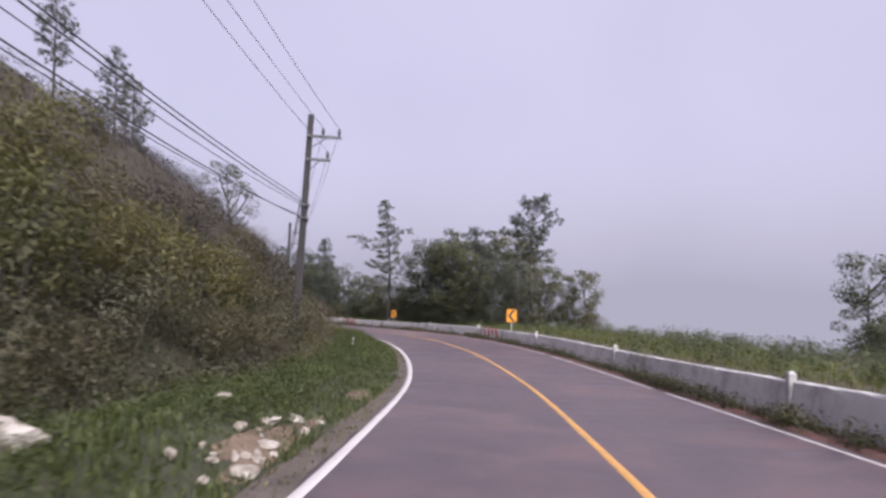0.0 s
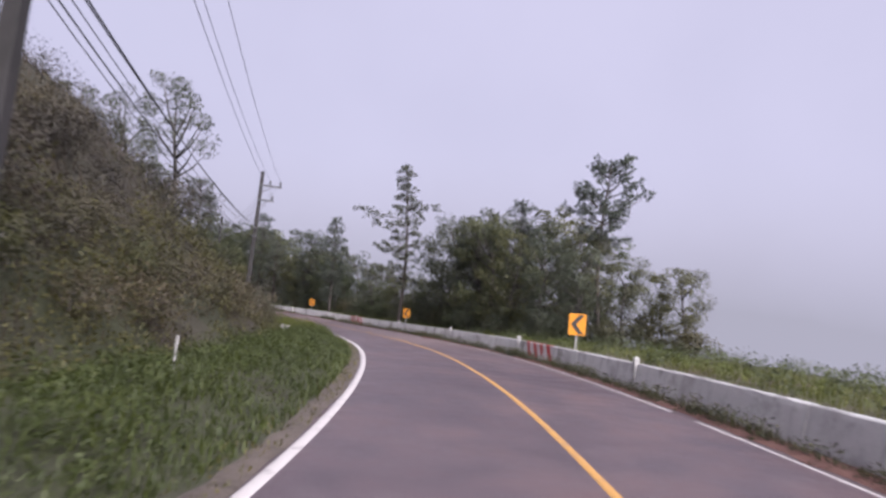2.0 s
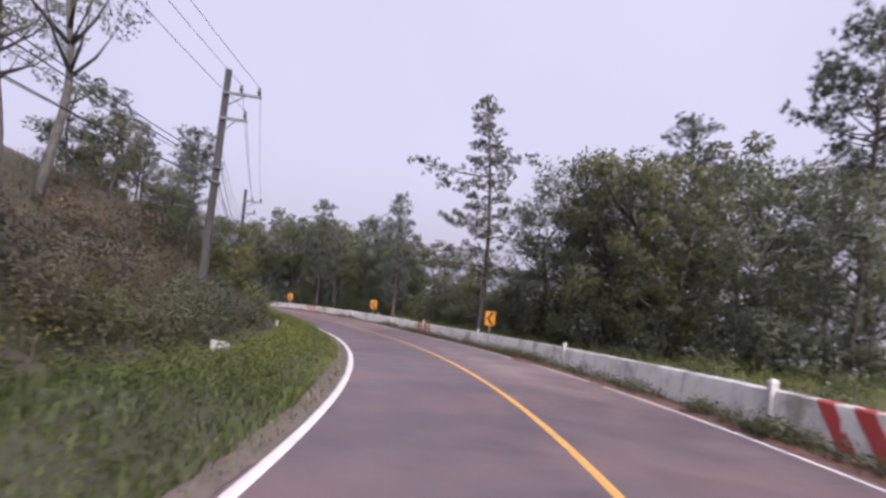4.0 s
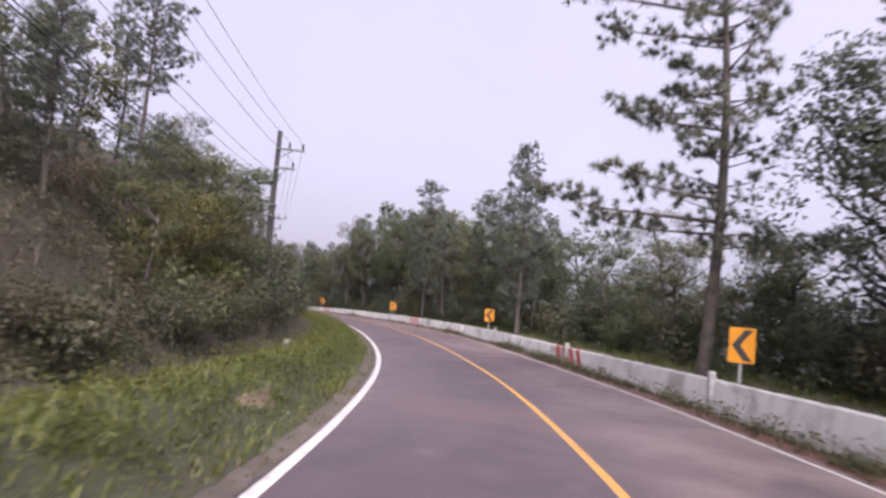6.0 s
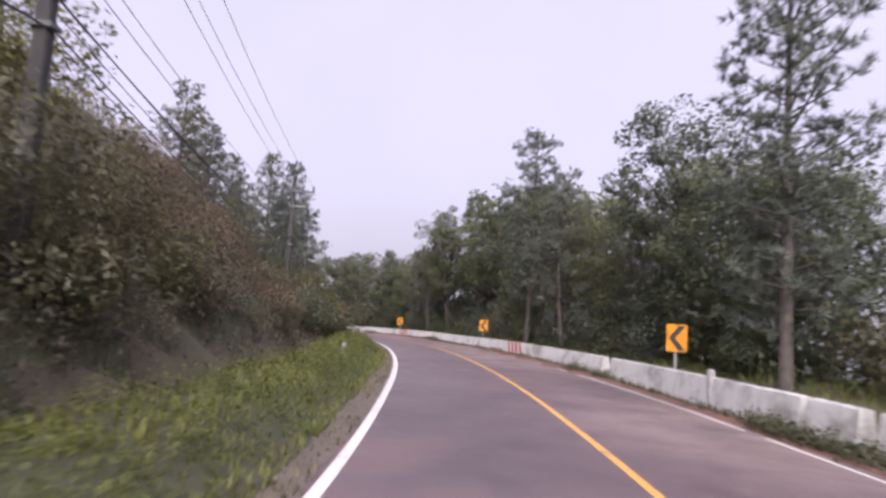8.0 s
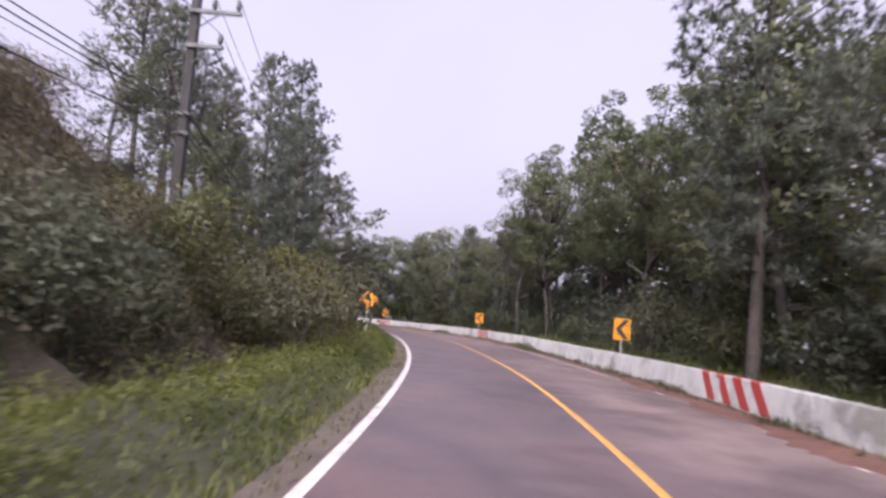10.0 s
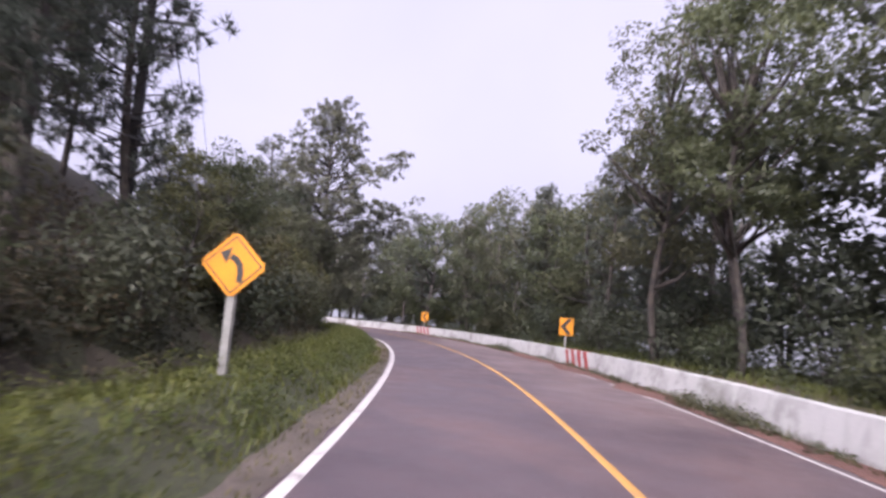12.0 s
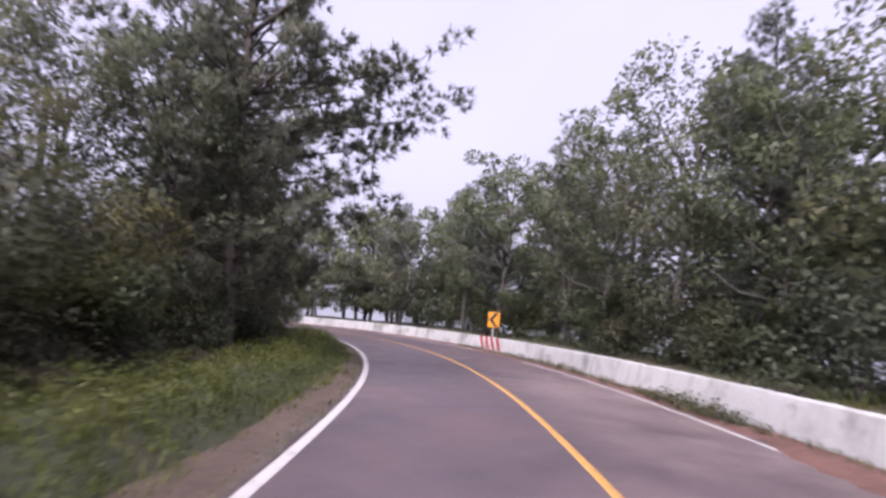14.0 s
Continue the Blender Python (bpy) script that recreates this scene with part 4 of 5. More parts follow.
AUTUMN = bush(56, 2.6, 1.9, LEAF_AUTUMN, 4800, 0.062, "yellowing bush among the dark hillside trees")
BRUSH = [bush(57, 0.9, 1.7, LEAF_BRUSH, 2600, 0.046, "brown-green brush covering the cut slope"), bush(58, 0.8, 1.7, LEAF_RUST, 2400, 0.044, "rusty dry brush on the cut slope"),
         bush(59, 1.9, 1.8, LEAF_OLIVE, 3600, 0.052, "dark olive brush at the foot of the cut slope"),
         bush(60, 0.9, 1.7, LEAF_SLOPE, 2600, 0.046, "dark brown dead brush high on the cut slope")]
HEIGHTS = (9.0, 8.0, 10.0, 7.0)
rng = np.random.default_rng(5)


def row(kinds, items):
    for s, l, k, c in items:
        put(kinds[k], s, l, rng.uniform(0, 360), c * (0.78 if l < 0 and kinds is BROAD else 1.0))


def skyline(s):
    """How high the wood beyond the barrier stands over the road."""
    return float(np.interp(s, (86, 92, 96, 100, 104, 108, 129, 134, 137, 141, 146, 150, 154, 158, 165, 175, 183, 188, 192, 196, 205, 215, 230, 262),
                           (4.0, 6.4, 7.2, 8.2, 9.4, 8.6, 5.0, 6.0, 7.6, 8.2, 7.4, 7.2, 8.8, 10.6, 12.0, 13.2, 14.2, 14.2, 11.4, 9.6, 10.4, 11.2, 11.2, 11.6)))


# the clump at the bend and the wood beyond the barrier
put(PINES[0], 129.7, 4.75, 40, 0.97, z=0.1)
put(PINES[2], 155.0, 5.1, 80, 1.02, z=0.1)
put(PINES[1], 149.5, 5.5, 10, 1.0, z=0.1)
put(BROAD[2], 141.0, 7.4, 200, 1.0)
put(PINES[0], 109.8, -11.2, 75, 0.5)
put(OPEN, 119.0, 7.4, 40, 0.6)
put(BROAD[1], 123.5, 7.0, 60, 0.68)
put(BROAD[3], 117.0, 7.0, 60, 0.62)
put(BROAD[3], 119.0, -9.2, 160, 0.66)
put(BROAD[3], 114.8, -9.2, 250, 0.58)
put(BROAD[3], 110.6, 7.0, 40, 0.55)
put(BROAD[3], 114.0, 8.2, 140, 0.6)
put(BROAD[1], 122.5, 9.0, 140, 0.5)
put(BROAD[0], 107.8, 6.9, 15, 0.82)
put(BROAD[2], 106.2, 9.6, 80, 0.78)
put(TALL[1], 185.5, 5.9, 30, 0.92)
put(TALL[0], 180.5, 6.3, 150, 0.95)
put(BROAD[3], 61.5, 12.6, 70, 0.52)
put(FAR_PINES[1], 249, 19, 0, 1.3)
put(PINES[2], 97.5, 8.5, 30, 0.72, z=0.0)
for s, l, k in ((88.0, 14.0, 0), (89.0, 11.2, 0), (90.2, 8.8, 0), (92, 7.8, 0), (94, 11.5, 2), (95.5, 7.2, 1), (98, 10.5, 0), (99, 7.0, 3), (101.5, 7.4, 2), (103.5, 10.5, 2), (104.5, 7.2, 0), (106.8, 8.4, 1),
                (133.6, 7.0, 3), (134.0, 8.2, 0), (136.2, 7.4, 2), (137.0, 7.0, 1), (139.5, 8.5, 0), (142, 6.9, 2), (145.0, 7.4, 1), (147.5, 8.6, 0), (150.5, 7.2, 3), (153.0, 8.4, 1)):
    put(BROAD[k], s, l, rng.uniform(0, 360), skyline(s) / HEIGHTS[k] * rng.uniform(0.88, 1.0))
row(FAR_BROAD, ((90, 14.5, 1, 0.6), (101, 14.0, 0, 1.1), (97, 15.0, 1, 0.9), (107, 12.5, 0, 1.15), (105, 17, 1, 1.3), (129.5, 12, 1, 0.5), (126, 14, 0, 0.5), (134, 13, 1, 0.7), (139, 12, 0, 0.95), (145, 12.5, 1, 0.95), (151, 12.5, 0, 0.95)))
s = 156.0
while s < 264:
    for lo, hi in ((6.4, 8.2), (9.5, 12.5), (14, 18)):
        near = lo < 9 and s < 226
        if rng.random() < (0.16 if near else 0.12 if lo < 13 else 0.45 if s < 215 else 0.2):
            continue
        ss, l = s + rng.uniform(-1.3, 1.3), rng.uniform(lo, hi)
        c = skyline(ss) * rng.uniform(0.84, 1.03) * (1.0 + 0.02 * (l - 7))
        if rng.random() < (0.12 if near else 0.25):
            k = rng.integers(2)
            put((PINES if near else FAR_PINES)[k], ss, l, rng.uniform(0, 360), c / (11.5, 10.0 if near else 13.0)[k])
        elif near and 158 < ss < 194 and rng.random() < 0.75:
            k = rng.integers(2)
            put(TALL[k], ss, l, rng.uniform(0, 360), c / (13.0, 14.0)[k])
        elif near:
            k = rng.integers(4)
            put(BROAD[k], ss, l, rng.uniform(0, 360), c / HEIGHTS[k])
        else:
            put(FAR_BROAD[rng.integers(2)], ss, l, rng.uniform(0, 360), c / 9.0)
    s += 3.8
for s, l, c in ((112, 7.5, 1.1), (114.5, 9.5, 1.5), (116, 7.0, 1.1), (118.5, 8.6, 1.4), (120.5, 6.8, 1.2), (122, 10, 1.6), (124.5, 7, 1.3), (126, 9, 1.5), (129, 6.6, 1.3), (134, 6.0, 0.9), (140, 6.0, 0.8), (143, 6.0, 0.9),
                (110.5, 9, 1.5), (106, 6.2, 1.1), (102.5, 5.9, 1.0), (99, 5.9, 0.9), (95, 6.4, 0.8), (91, 7.2, 0.8), (128, 8.4, 1.5), (146, 5.9, 0.9), (153, 6.0, 1.0),
                (158, 6.1, 1.1), (164, 5.9, 1.0), (170, 6.0, 1.1), (175, 6.2, 1.0), (181, 6.0, 0.9), (186, 6.2, 1.1), (192, 6.3, 1.0), (199, 6.0, 1.1), (205, 6.2, 1.0), (211, 6.0, 1.0), (64.0, 15.2, 1.0), (65.5, 16, 0.9), (83, 18, 0.6),
                (86.5, 13.5, 1.1), (88.2, 9.6, 1.0), (89.5, 12.6, 1.4), (100, 9.6, 1.6), (103, 11.8, 1.7), (105.5, 10.2, 1.6), (107.5, 11.6, 1.7), (108.6, 9.2, 1.4)):
    put(BUSHES[rng.integers(3)], s, l, rng.uniform(0, 360), c)
hedge = np.random.default_rng(92)
for a in np.arange(132, 246, 3.2):
    put(BUSHES[(1, 2, 1, 0)[hedge.integers(4)]], a + hedge.uniform(-0.8, 0.8), hedge.uniform(7.6, 10.5), hedge.uniform(0, 360), hedge.uniform(1.3, 1.9))
for s, l, c in ((112.5, 12.5, 1.0), (117, 13.5, 1.1), (123, 12.5, 1.05), (114, 17, 1.2), (120, 17, 1.2)):
    put(BIG[1], s, l, rng.uniform(0, 360), c)

# the hillside
put(OPEN, 97.5, -13.7, 0, 1.0, z=4.6)
put(OPEN, 100.5, -16.3, 120, 0.85, z=5.6)
row(FAR_PINES, ((83.0, -19, 1, 0.5), (78.5, -19, 1, 0.40), (68.5, -18.5, 1, 0.36), (64, -19.5, 0, 0.34), (61, -18, 1, 0.32), (84, -18.5, 0, 0.32)))
row([OPEN], ((90, -17, 0, 0.55), (93.5, -15, 0, 0.6)))
for s, l, k, c in ((45.5, -9.2, 0, 0.80), (49.5, -8.9, 0, 0.85), (53.5, -8.7, 0, 0.80), (57.0, -8.6, 0, 0.72), (60.5, -8.5, 1, 0.55), (51.5, -10.6, 0, 0.8), (155.6, -6.2, 1, 0.86), (160.5, -7.0, 1, 0.85), (165.0, -7.3, 0, 0.7), (113, -9.4, 0, 0.75), (118, -9.8, 1, 0.7), (121.5, -9.8, 0, 0.7), (150, -9.2, 1, 0.7), (154, -8.6, 0, 0.9), (158.5, -8.0, 1, 1.05), (164, -8.6, 1, 1.0), (169, -8.8, 1, 0.9), (231, -7.6, 1, 1.1), (237, -7.4, 0, 1.1), (243, -7.4, 1, 1.2), (249, -7.4, 0, 1.2), (225, -7.9, 0, 1.0), (123.5, -9.0, 1, 0.8), (126, -9.3, 1, 0.9), (129.5, -9.5, 1, 0.8), (128, -11.2, 0, 1.0), (180.5, -8.6, 1, 0.85), (184, -8.3, 0, 0.8), (187.5, -8.2, 1, 0.85), (191.5, -8.1, 0, 0.8), (195.5, -8.1, 1, 0.85), (199.5, -8.3, 0, 0.8), (186, -10.5, 0, 1.0), (191, -10.2, 1, 1.0), (234, -9.5, 1, 1.6), (241, -9.0, 0, 1.6), (248, -9, 1, 1.6)):
    put(BIG[k], s, l, rng.uniform(0, 360), c)
cover = np.random.default_rng(91)
for a, b, n, kinds in ((43, 64, 12, (3, 3, 0)), (64, 90, 14, (3, 3, 0)), (90, 100, 5, (0, 1)), (100, 122, 16, (0, 1)), (130, 152, 30, (0, 1, 1)), (152, 172, 10, (0, 1))):
    for _ in range(n):
        l = -8.2 - (4.5 if a == 64 else 7.0) * cover.uniform() ** 1.2
        put(BRUSH[kinds[cover.integers(len(kinds))]], cover.uniform(a, b), l, cover.uniform(0, 360), cover.uniform(0.7, 1.1))
for a in np.arange(62, 88, 2.6):
    put(BRUSH[0], a, -7.9 + 0.3 * math.sin(3 * a), 60 * a, 0.75 + 0.15 * math.sin(a))
for a in np.arange(44, 62, 2.6):
    put(BRUSH[2], a, -7.9 + 0.3 * math.sin(3 * a), 60 * a, 0.75 + 0.15 * math.sin(a), label="dark overhanging brush at the foot of the cut slope")
for a in np.arange(86, 150, 4.6):
    put(BRUSH[2], a, -8.1 + 0.3 * math.sin(3 * a), 60 * a, 0.55 + 0.12 * math.sin(a))
row(BROAD, ((104.5, -11.5, 3, 0.5), (109, -12, 0, 0.52), (112.5, -10.4, 1, 0.5), (116.0, -10.6, 2, 0.45), (119.5, -12.5, 0, 0.48), (124, -13, 1, 0.6), (129, -12.5, 3, 0.6), (133, -14, 0, 0.6), (110.5, -9.0, 3, 0.5)))
row(FAR_BROAD, ((107, -16, 0, 0.55), (113, -16, 1, 0.5), (119, -17, 0, 0.45), (125, -17, 1, 0.7)))
row(FAR_PINES, ((106, -14, 0, 0.4), (116, -14.5, 1, 0.38), (127, -16, 0, 0.55)))
row(FAR_PINES, ((179, -20, 1, 1.1), (183, -19.5, 0, 1.1), (186.5, -18, 1, 0.95), (189, -20, 0, 1.0)))
row(PINES, ((175.5, -17, 0, 1.0), (178.5, -14.5, 1, 0.95), (182, -15.5, 0, 0.95), (186, -15.5, 1, 0.8)))
row(BROAD, ((158, -12.5, 0, 0.6), (162, -11.6, 3, 0.62), (166, -10.8, 0, 0.55)))
row(PINES, ((174.5, -10.2, 2, 0.95), (177, -12, 0, 1.1), (180, -10.5, 1, 1.1), (171.5, -9.6, 1, 0.95)))
row(BROAD, ((179, -8.6, 1, 0.6), (183, -9.0, 3, 0.8), (186.5, -9.6, 0, 0.64), (190, -9.0, 1, 0.62), (193.5, -9.2, 3, 0.62), (197, -8.8, 1, 0.6), (200, -9.6, 0, 0.75)))
row(FAR_BROAD, ((188, -13, 0, 0.42), (194, -13.5, 1, 0.46), (200, -14, 0, 0.75)))
put(AUTUMN, 161.8, -7.0, 20, 1.0, tall=1.25, label="yellow-green bush hanging out over the verge")
for s, l, c in ((167.5, -9.2, 1.1), (198, -8.4, 0.6), (192, -8.6, 0.8), (164.5, -8.8, 1.0), (114.5, -8.6, 0.6)):
    put(AUTUMN, s, l, rng.uniform(0, 360), c)
low_limbs = [(3.4 + 0.42 * k, radians(heading(206)) + (-0.9, 0.25, -0.35, 0.6, -0.1)[k % 5], 4.0 + 0.7 * math.sin(2.3 * k)) for k in range(12)]
wide = pine_tree(77, 15.0, 0.14, 3.8, 0.06, 0.22, 6, 0.42, 18, [(9.3, radians(heading(206)) - 0.9, 6.8), (7.6, radians(heading(206)) - 0.25, 6.0), (10.3, radians(heading(206)) - 0.55, 5.4), (6.6, radians(heading(206)) + 0.1, 6.2), (8.6, radians(heading(206)) + 2.6, 4.6), (7.2, radians(heading(206)) - 1.5, 5.0)] + low_limbs, 0.30, 0.018)
tagged(wide, "broad heavy-limbed pine leaning over the inner verge", "pine tree")
put(wide, 205.5, -7.3, 0)
row(BROAD, ((203.5, -8.6, 0, 0.95), (206, -9.8, 2, 1.0), (209, -8.0, 0, 0.95), (212, -8.2, 1, 0.9), (215.5, -7.6, 0, 0.85), (219, -7.4, 1, 0.85), (222.5, -7.2, 3, 0.9), (197.5, -12.0, 2, 0.6), (201.5, -12.5, 0, 0.85), (203.0, 7.2, 1, 1.0), (206.0, 8.6, 0, 1.0), (174, -14.5, 2, 0.8), (178.5, -14, 1, 0.9)))
s = 219.0
while s < 264:
    for lo, hi in ((-9.2, -8.0), (-13, -10.5)):
        put(FAR_BROAD[rng.integers(2)] if rng.random() < 0.7 else FAR_PINES[rng.integers(2)], s + rng.uniform(-1, 1), rng.uniform(lo, hi), rng.uniform(0, 360), rng.uniform(0.8, 1.1))
    s += 3.8
for s, l, c in ((148, -7.9, 1.0), (151, -8.0, 1.1), (156, -7.8, 1.2), (161, -8, 1.2), (166, -8, 1.2), (170, -8.2, 1.2), (175, -8, 1.1), (105, -7.8, 0.9), (110, -7.9, 1.0), (115, -8, 1.1), (121, -7.9, 1.1), (126, -8, 1.1), (131, -8.2, 1.0),
                (66, -8.3, 0.5), (71, -8.2, 0.45), (77, -8.0, 0.5), (83, -8.0, 0.5), (88, -7.9, 0.6), (93, -8.0, 0.7), (98, -8.0, 0.8), (181, -7.8, 1.0), (187, -7.9, 1.1), (193, -7.8, 1.0), (199, -7.9, 1.1), (204, -7.6, 1.0), (210, -7.6, 1.1)):
    put(BUSHES[rng.integers(3)], s, l, rng.uniform(0, 360), c)


# ---------------------------------------------------------------- undergrowth and grass
def scrub(name, mat, count, s0, s1, l0, l1, seed, size, label, radius=0.8, per=110):
    rng = np.random.default_rng(seed)
    pts, outs = [], []
    for k in range(count):
        s, l = rng.uniform(s0, s1), rng.uniform(l0, l1)
        c = np.array(stand(s, l))
        r = radius * rng.uniform(0.5, 1.3)
        d = rng.normal(size=(per, 3))
        d /= np.linalg.norm(d, axis=1)[:, None]
        pts.append(c + np.array([0, 0, r * 0.4]) + d * (rng.uniform(0.2, 1, per) ** 0.5 * r)[:, None] * np.array([1, 1, 0.8]))
        outs.append(d + np.array([0, 0, 0.6]))
    v, f = leaf_cloud(np.concatenate(pts), size, rng, 0.4)
    tagged(new(name, foliage(name, v, f, mat, np.concatenate(outs))), label, "undergrowth", kind="stuff")


scrub("hillside_scrub", LEAF_OLIVE, 480, 38, 135, -11.5, -7.2, 61, 0.05, "olive green scrub covering the cut hillside")
scrub("dead_hillside_scrub", LEAF_SLOPE, 560, 44, 90, -17.5, -8.4, 82, 0.040, "dark dead brush on the steep cut slope", 0.7, 120)
scrub("dry_hillside_scrub", LEAF_BRUSH, 720, 88, 172, -16, -7.6, 62, 0.038, "dry brown brush on the cut hillside", 0.7, 120)
scrub("wood_floor_scrub", LEAF_MID, 1000, 40, 230, 5.0, 14, 63, 0.058, "low green undergrowth behind the barrier", 0.55, 90)
scrub("bank_plants", GRASS, 420, 42, 92, 4.7, 12.5, 79, 0.034, "lush low green plants on the bank behind the barrier", 0.42, 90)
scrub("inner_wood_scrub", LEAF_BRUSH, 700, 140, 230, -13, -7.2, 64, 0.06, "brown-grey undergrowth below the hillside trees", 0.7, 110)
scrub("verge_creeper", GRASS, 850, 86, 225, -6.15, -4.65, 65, 0.027, "low bright yellow-green creeping plants on the verge", 0.36, 120)
scrub("brink_plants", GRASS, 800, 84, 225, -4.95, -4.25, 67, 0.026, "leafy plants hanging over the verge's brink", 0.30, 70)
scrub("dark_verge_plants", DEEP_GRASS, 640, 40, 88, -7.2, -4.4, 69, 0.026, "deep green leafy plants on the upper verge", 0.34, 110)
scrub("inner_foot_scrub", LEAF_OLIVE, 600, 164, 216, -9.2, -6.6, 77, 0.055, "dark low undergrowth at the foot of the hillside wood", 0.5, 90)
scrub("ditch_scrub", LEAF_BRUSH, 420, 86, 172, -8.6, -7.0, 78, 0.046, "brown brush growing out of the ditch", 0.5, 90)
scrub("light_slope_scrub", LEAF_HEDGE, 420, 58, 92, -9.8, -6.7, 83, 0.044, "light olive weeds and brush along the slope's foot", 0.55, 100)
scrub("slope_foot_scrub", LEAF_OLIVE, 320, 42, 64, -9.4, -6.6, 70, 0.05, "olive scrub at the foot of the cut slope", 0.6, 100)
scrub("barrier_foot_weeds", WEED, 420, 42, 130, 3.66, 3.86, 66, 0.036, "weed clumps along the barrier's foot", 0.31, 70)
scrub("sparse_foot_weeds", WEED, 90, 130, 222, 3.66, 3.86, 68, 0.036, "scattered weed clumps along the barrier's foot", 0.2, 60)
for k, (a, b) in enumerate(((98.5, 103.5), (84.5, 88), (120.5, 124), (126.4, 129), (140.8, 143), (174.8, 178.6), (199, 203), (55, 60), (125.8, 126.9), (138.6, 140.0))):
    scrub("weed_clump", WEED, int(9 * (b - a)) + 6, a, b, 3.62 if b - a > 2 else 3.8, 3.9 if b - a > 2 else 4.4, 80 + k, 0.034, "tall olive weed clump at the barrier's foot", 0.3, 70)


def grass(name, mat, count, s0, s1, l0, l1, seed, tall, label, edge=1.0):
    rng = np.random.default_rng(seed)
    ss = rng.uniform(s0, s1, count)
    ll = l0 + (l1 - l0) * rng.uniform(0, 1, count) ** edge
    x, y, rx, ry, zz = (np.interp(ss, ALONG, c) for c in (LINE[:, 0], LINE[:, 1], RIGHT[:, 0], RIGHT[:, 1], LINE[:, 2]))
    pts = np.stack([x + ll * rx, y + ll * ry, zz + relief(ss, ll)], 1)
    patch = np.array([noise.noise(Vector((a * 0.5, b * 0.9, 7))) for a, b in zip(ss, ll)])
    keep = (patch > -0.65) & ((ll > 0) | (tall < 0.12) | (ll < -3.80 - 0.24 * np.array([wide_shoulder(a) for a in ss]) + 0.12 * patch))
    pts, patch = pts[keep], patch[keep]
    L = tall * rng.uniform(0.5, 1.2, len(pts)) * (1 + 0.7 * patch)
    v, f = blades(pts, L, rng.uniform(0.006, 0.016, len(pts)), 0.9, rng)
    tagged(new(name, mesh_of(name, v, f, mat)), label, "grass", kind="stuff")


grass("upper_verge_grass", DEEP_GRASS, 36000, 38, 88, -3.8, -7.0, 75, 0.18, "deep green grass on the upper verge")
grass("verge_grass", GRASS, 46000, 84, 222, -3.8, -6.5, 71, 0.17, "bright yellow-green grass on the verge")
grass("bank_grass", GRASS, 27000, 42, 200, 4.4, 9.5, 72, 0.30, "green grass on the bank behind the barrier")
grass("hillside_dry_grass", LEAF_DRY, 18000, 42, 172, -7.2, -15.5, 74, 0.42, "dry brown grass on the cut hillside", 1.3)
grass("shoulder_weeds", WEED, 9000, 40, 222, -3.58, -4.2, 76, 0.10, "sparse short weeds in the gravel shoulder")
grass("barrier_weeds", WEED, 9000, 42, 225, 3.72, 3.95, 73, 0.22, "weeds at the barrier's foot")


# ---------------------------------------------------------------- rubble beside the road
def rock(seed, size):
    bm = bmesh.new()
    bmesh.ops.create_icosphere(bm, subdivisions=2, radius=1.0)
    rng = random.Random(seed)
    o = Vector((rng.uniform(0, 50), rng.uniform(0, 50), 0))
    for v in bm.verts:
        v.co *= 0.75 + 0.5 * noise.noise(v.co * 1.1 + o)
        v.co.x, v.co.y, v.co.z = v.co.x * size[0], v.co.y * size[1], v.co.z * size[2]
    return from_bm("rock", bm, ROCK)


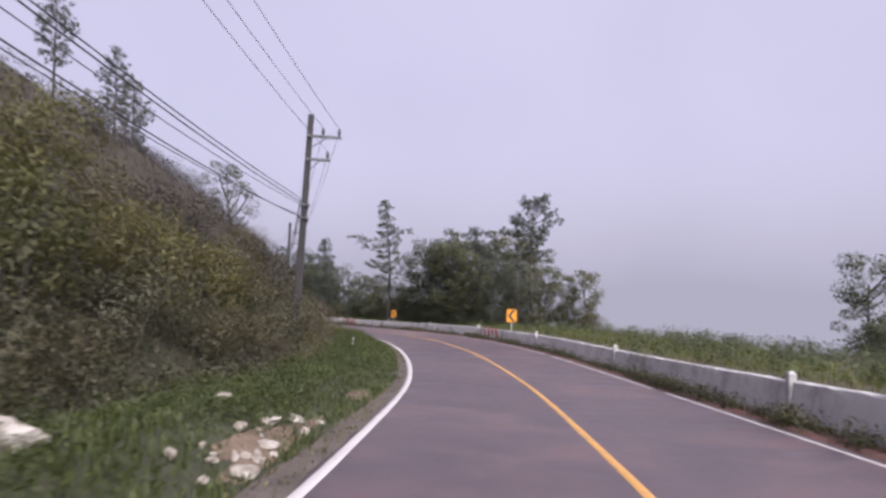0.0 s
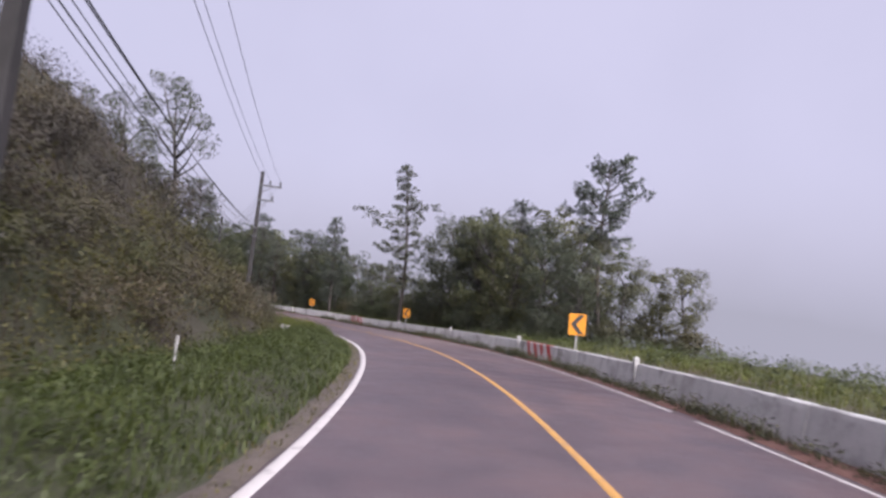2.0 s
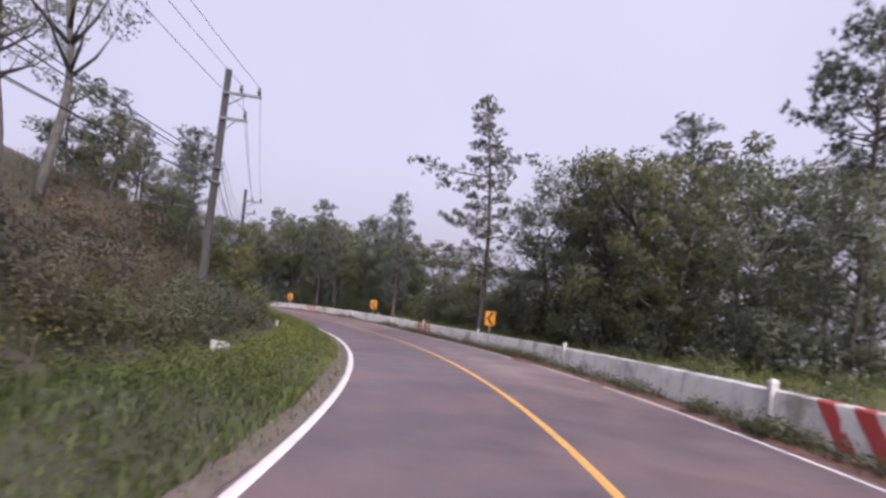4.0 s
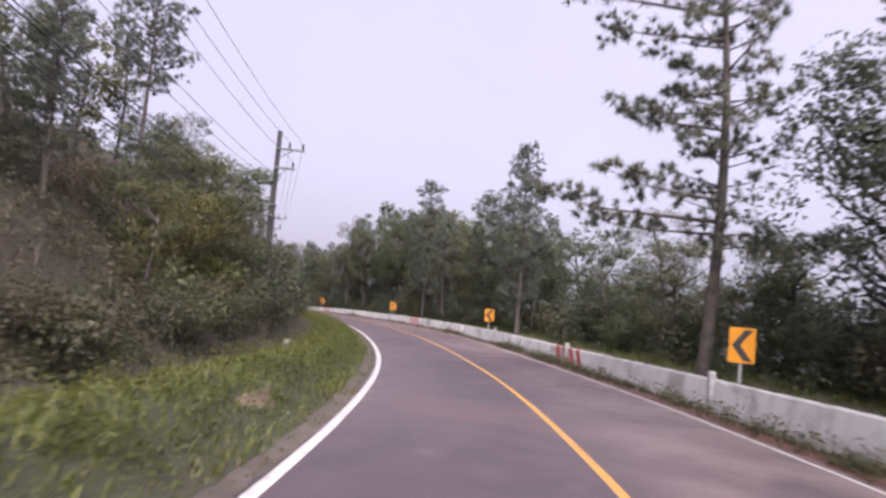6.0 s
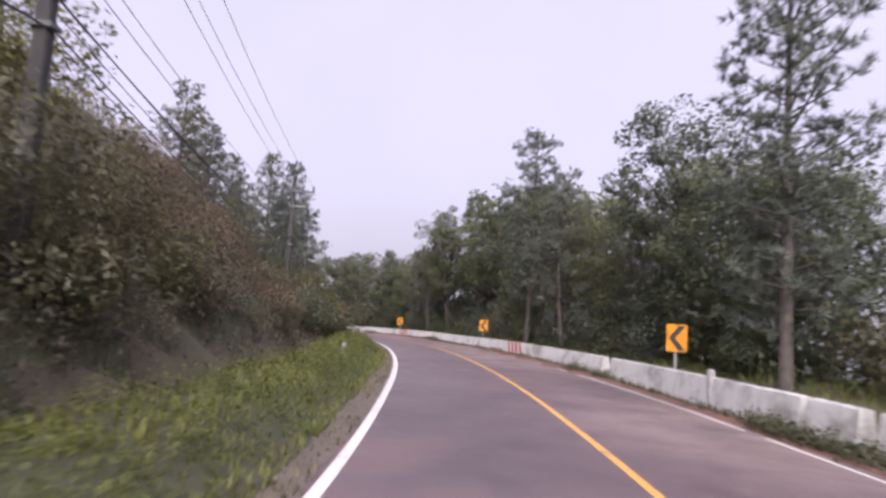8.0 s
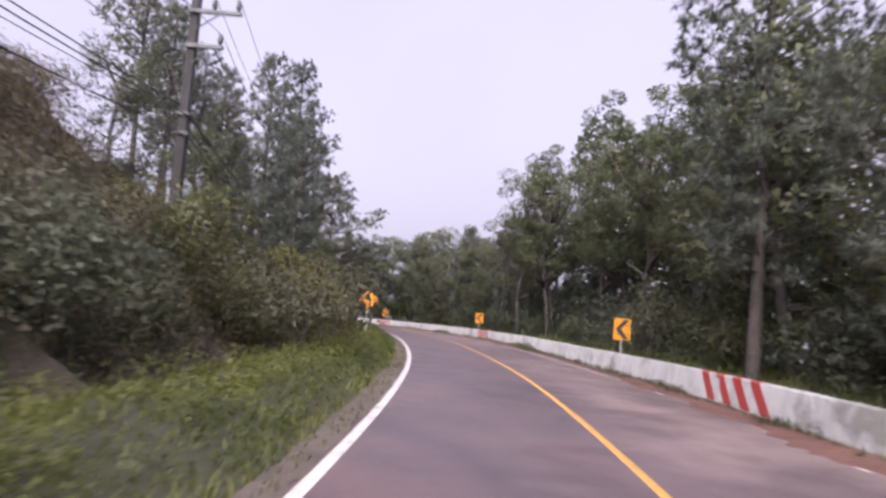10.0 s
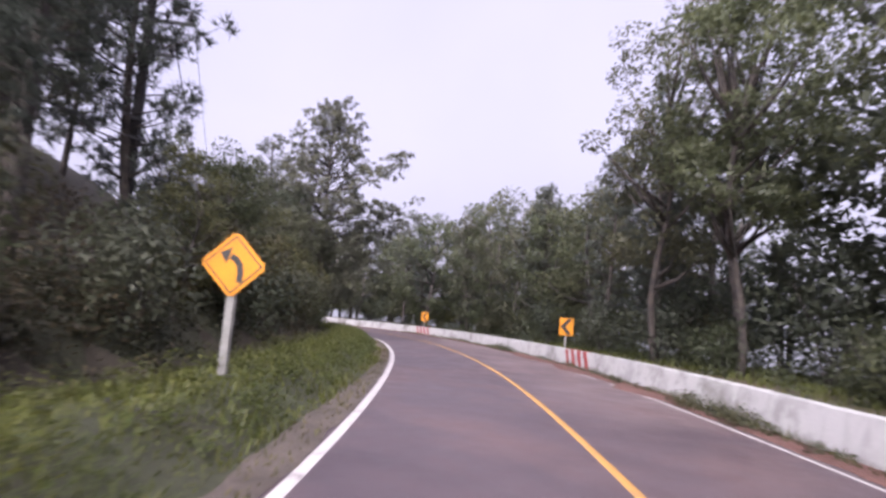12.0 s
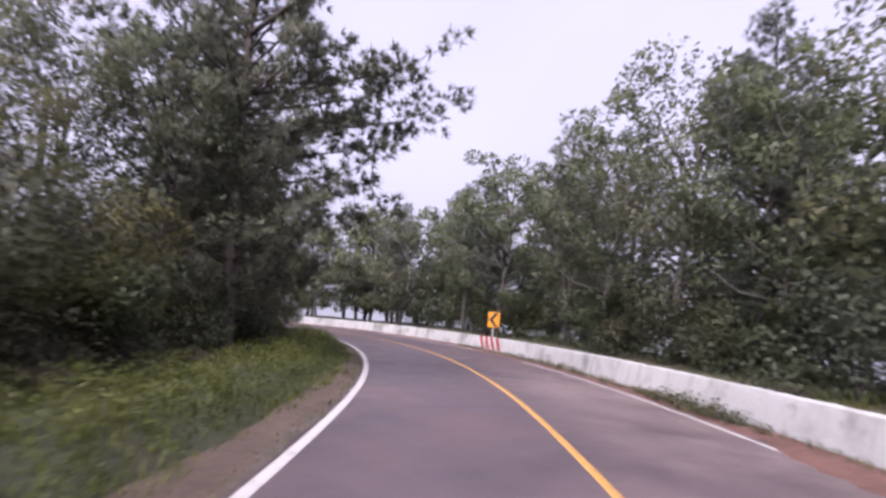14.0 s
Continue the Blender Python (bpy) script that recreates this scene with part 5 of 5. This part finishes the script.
def rubble_patch(s, l, length, width, seed):
    """A thin uneven tongue of bare earth washed onto the verge."""
    rng = np.random.default_rng(seed)
    verts, faces, n = [], [], 28
    c = stand(s, l)
    for ring, f in ((0, 0.0), (1, 0.55), (2, 1.0)):
        for i in range(n):
            a = 2 * math.pi * i / n
            r = f * (1 + 0.25 * math.sin(3 * a + seed) + 0.1 * rng.normal())
            ss, ll = s + length * r * math.cos(a), l + width * r * math.sin(a)
            verts.append(on(ss, ll, float(relief(ss, ll)) + (0.10 if f == 0 else 0.085 if f < 1 else -0.03)))
    for r in range(2):
        faces += [(r * n + i, r * n + (i + 1) % n, r * n + n + (i + 1) % n, r * n + n + i) for i in range(n)]
    tagged(new("bare_earth", mesh_of("bare_earth", verts, faces, RUBBLE_SOIL, True)), "bare stony earth washed onto the verge", "ground", kind="structure")


def debris_patch(s, length):
    """Red earth and needles swept against the barrier's foot, lapping over the edge line."""
    rng = np.random.default_rng(int(s))
    verts, n = [], 24
    for i in range(n + 1):
        u = i / n
        w = (0.30 + 0.62 * math.sin(math.pi * u) * rng.uniform(0.6, 1.1)) * math.sin(math.pi * min(max(u, 0.03), 0.97)) ** 0.3
        ss = s + length * (2 * u - 1)
        for l, z in ((3.93, 0.10), (3.93 - 0.35 * w, 0.07), (3.93 - 0.75 * w, 0.035), (3.93 - w, crown(3.5) + 0.001)):
            verts.append(on(ss, l, z))
    faces = [(4 * i + k + 1, 4 * i + k, 4 * i + k + 4, 4 * i + k + 5) for i in range(n) for k in range(3)]
    tagged(new("debris", mesh_of("debris", verts, faces, RED_SOIL, True)), "red earth and needles swept against the barrier", "ground", kind="structure")


rubble_patch(48.2, -4.35, 2.6, 0.36, 1)
rubble_patch(54.5, -4.25, 1.5, 0.3, 2)
rubble_patch(104.5, -4.6, 1.0, 0.22, 3)
for s, length in ((194.5, 4.5), (187.6, 3.6), (158.0, 3.0), (144.5, 2.4), (141.0, 1.4), (149.5, 2.6), (153.5, 1.6), (100.0, 2.2), (181.0, 2.5)):
    debris_patch(s, length)
stone = random.Random(4)
STONES = [(49.6, -4.45, 0.17, 0.16, 0.12), (48.8, -4.6, 0.24, 0.18, 0.10), (47.8, -4.35, 0.2, 0.24, 0.09), (46.6, -4.15, 0.22, 0.18, 0.10), (49.4, -5.5, 0.18, 0.14, 0.10), (45.3, -5.75, 0.40, 0.34, 0.24)]
STONES += [(stone.uniform(45.6, 50.5), stone.uniform(-4.75, -4.1), *(stone.uniform(0.04, 0.11) for _ in range(3))) for _ in range(16)]
for k, (s, l, a, b, c) in enumerate(STONES):
    ob = tagged(new("rock", rock(k, (a, b, c))), "pale broken stone lying on the verge", "rock", "loose stones beside the road")
    p = stand(s, l)
    ob.matrix_basis = pose(p.x, p.y, p.z + 0.05 + c * 0.3, 0, 0, 50 * k)
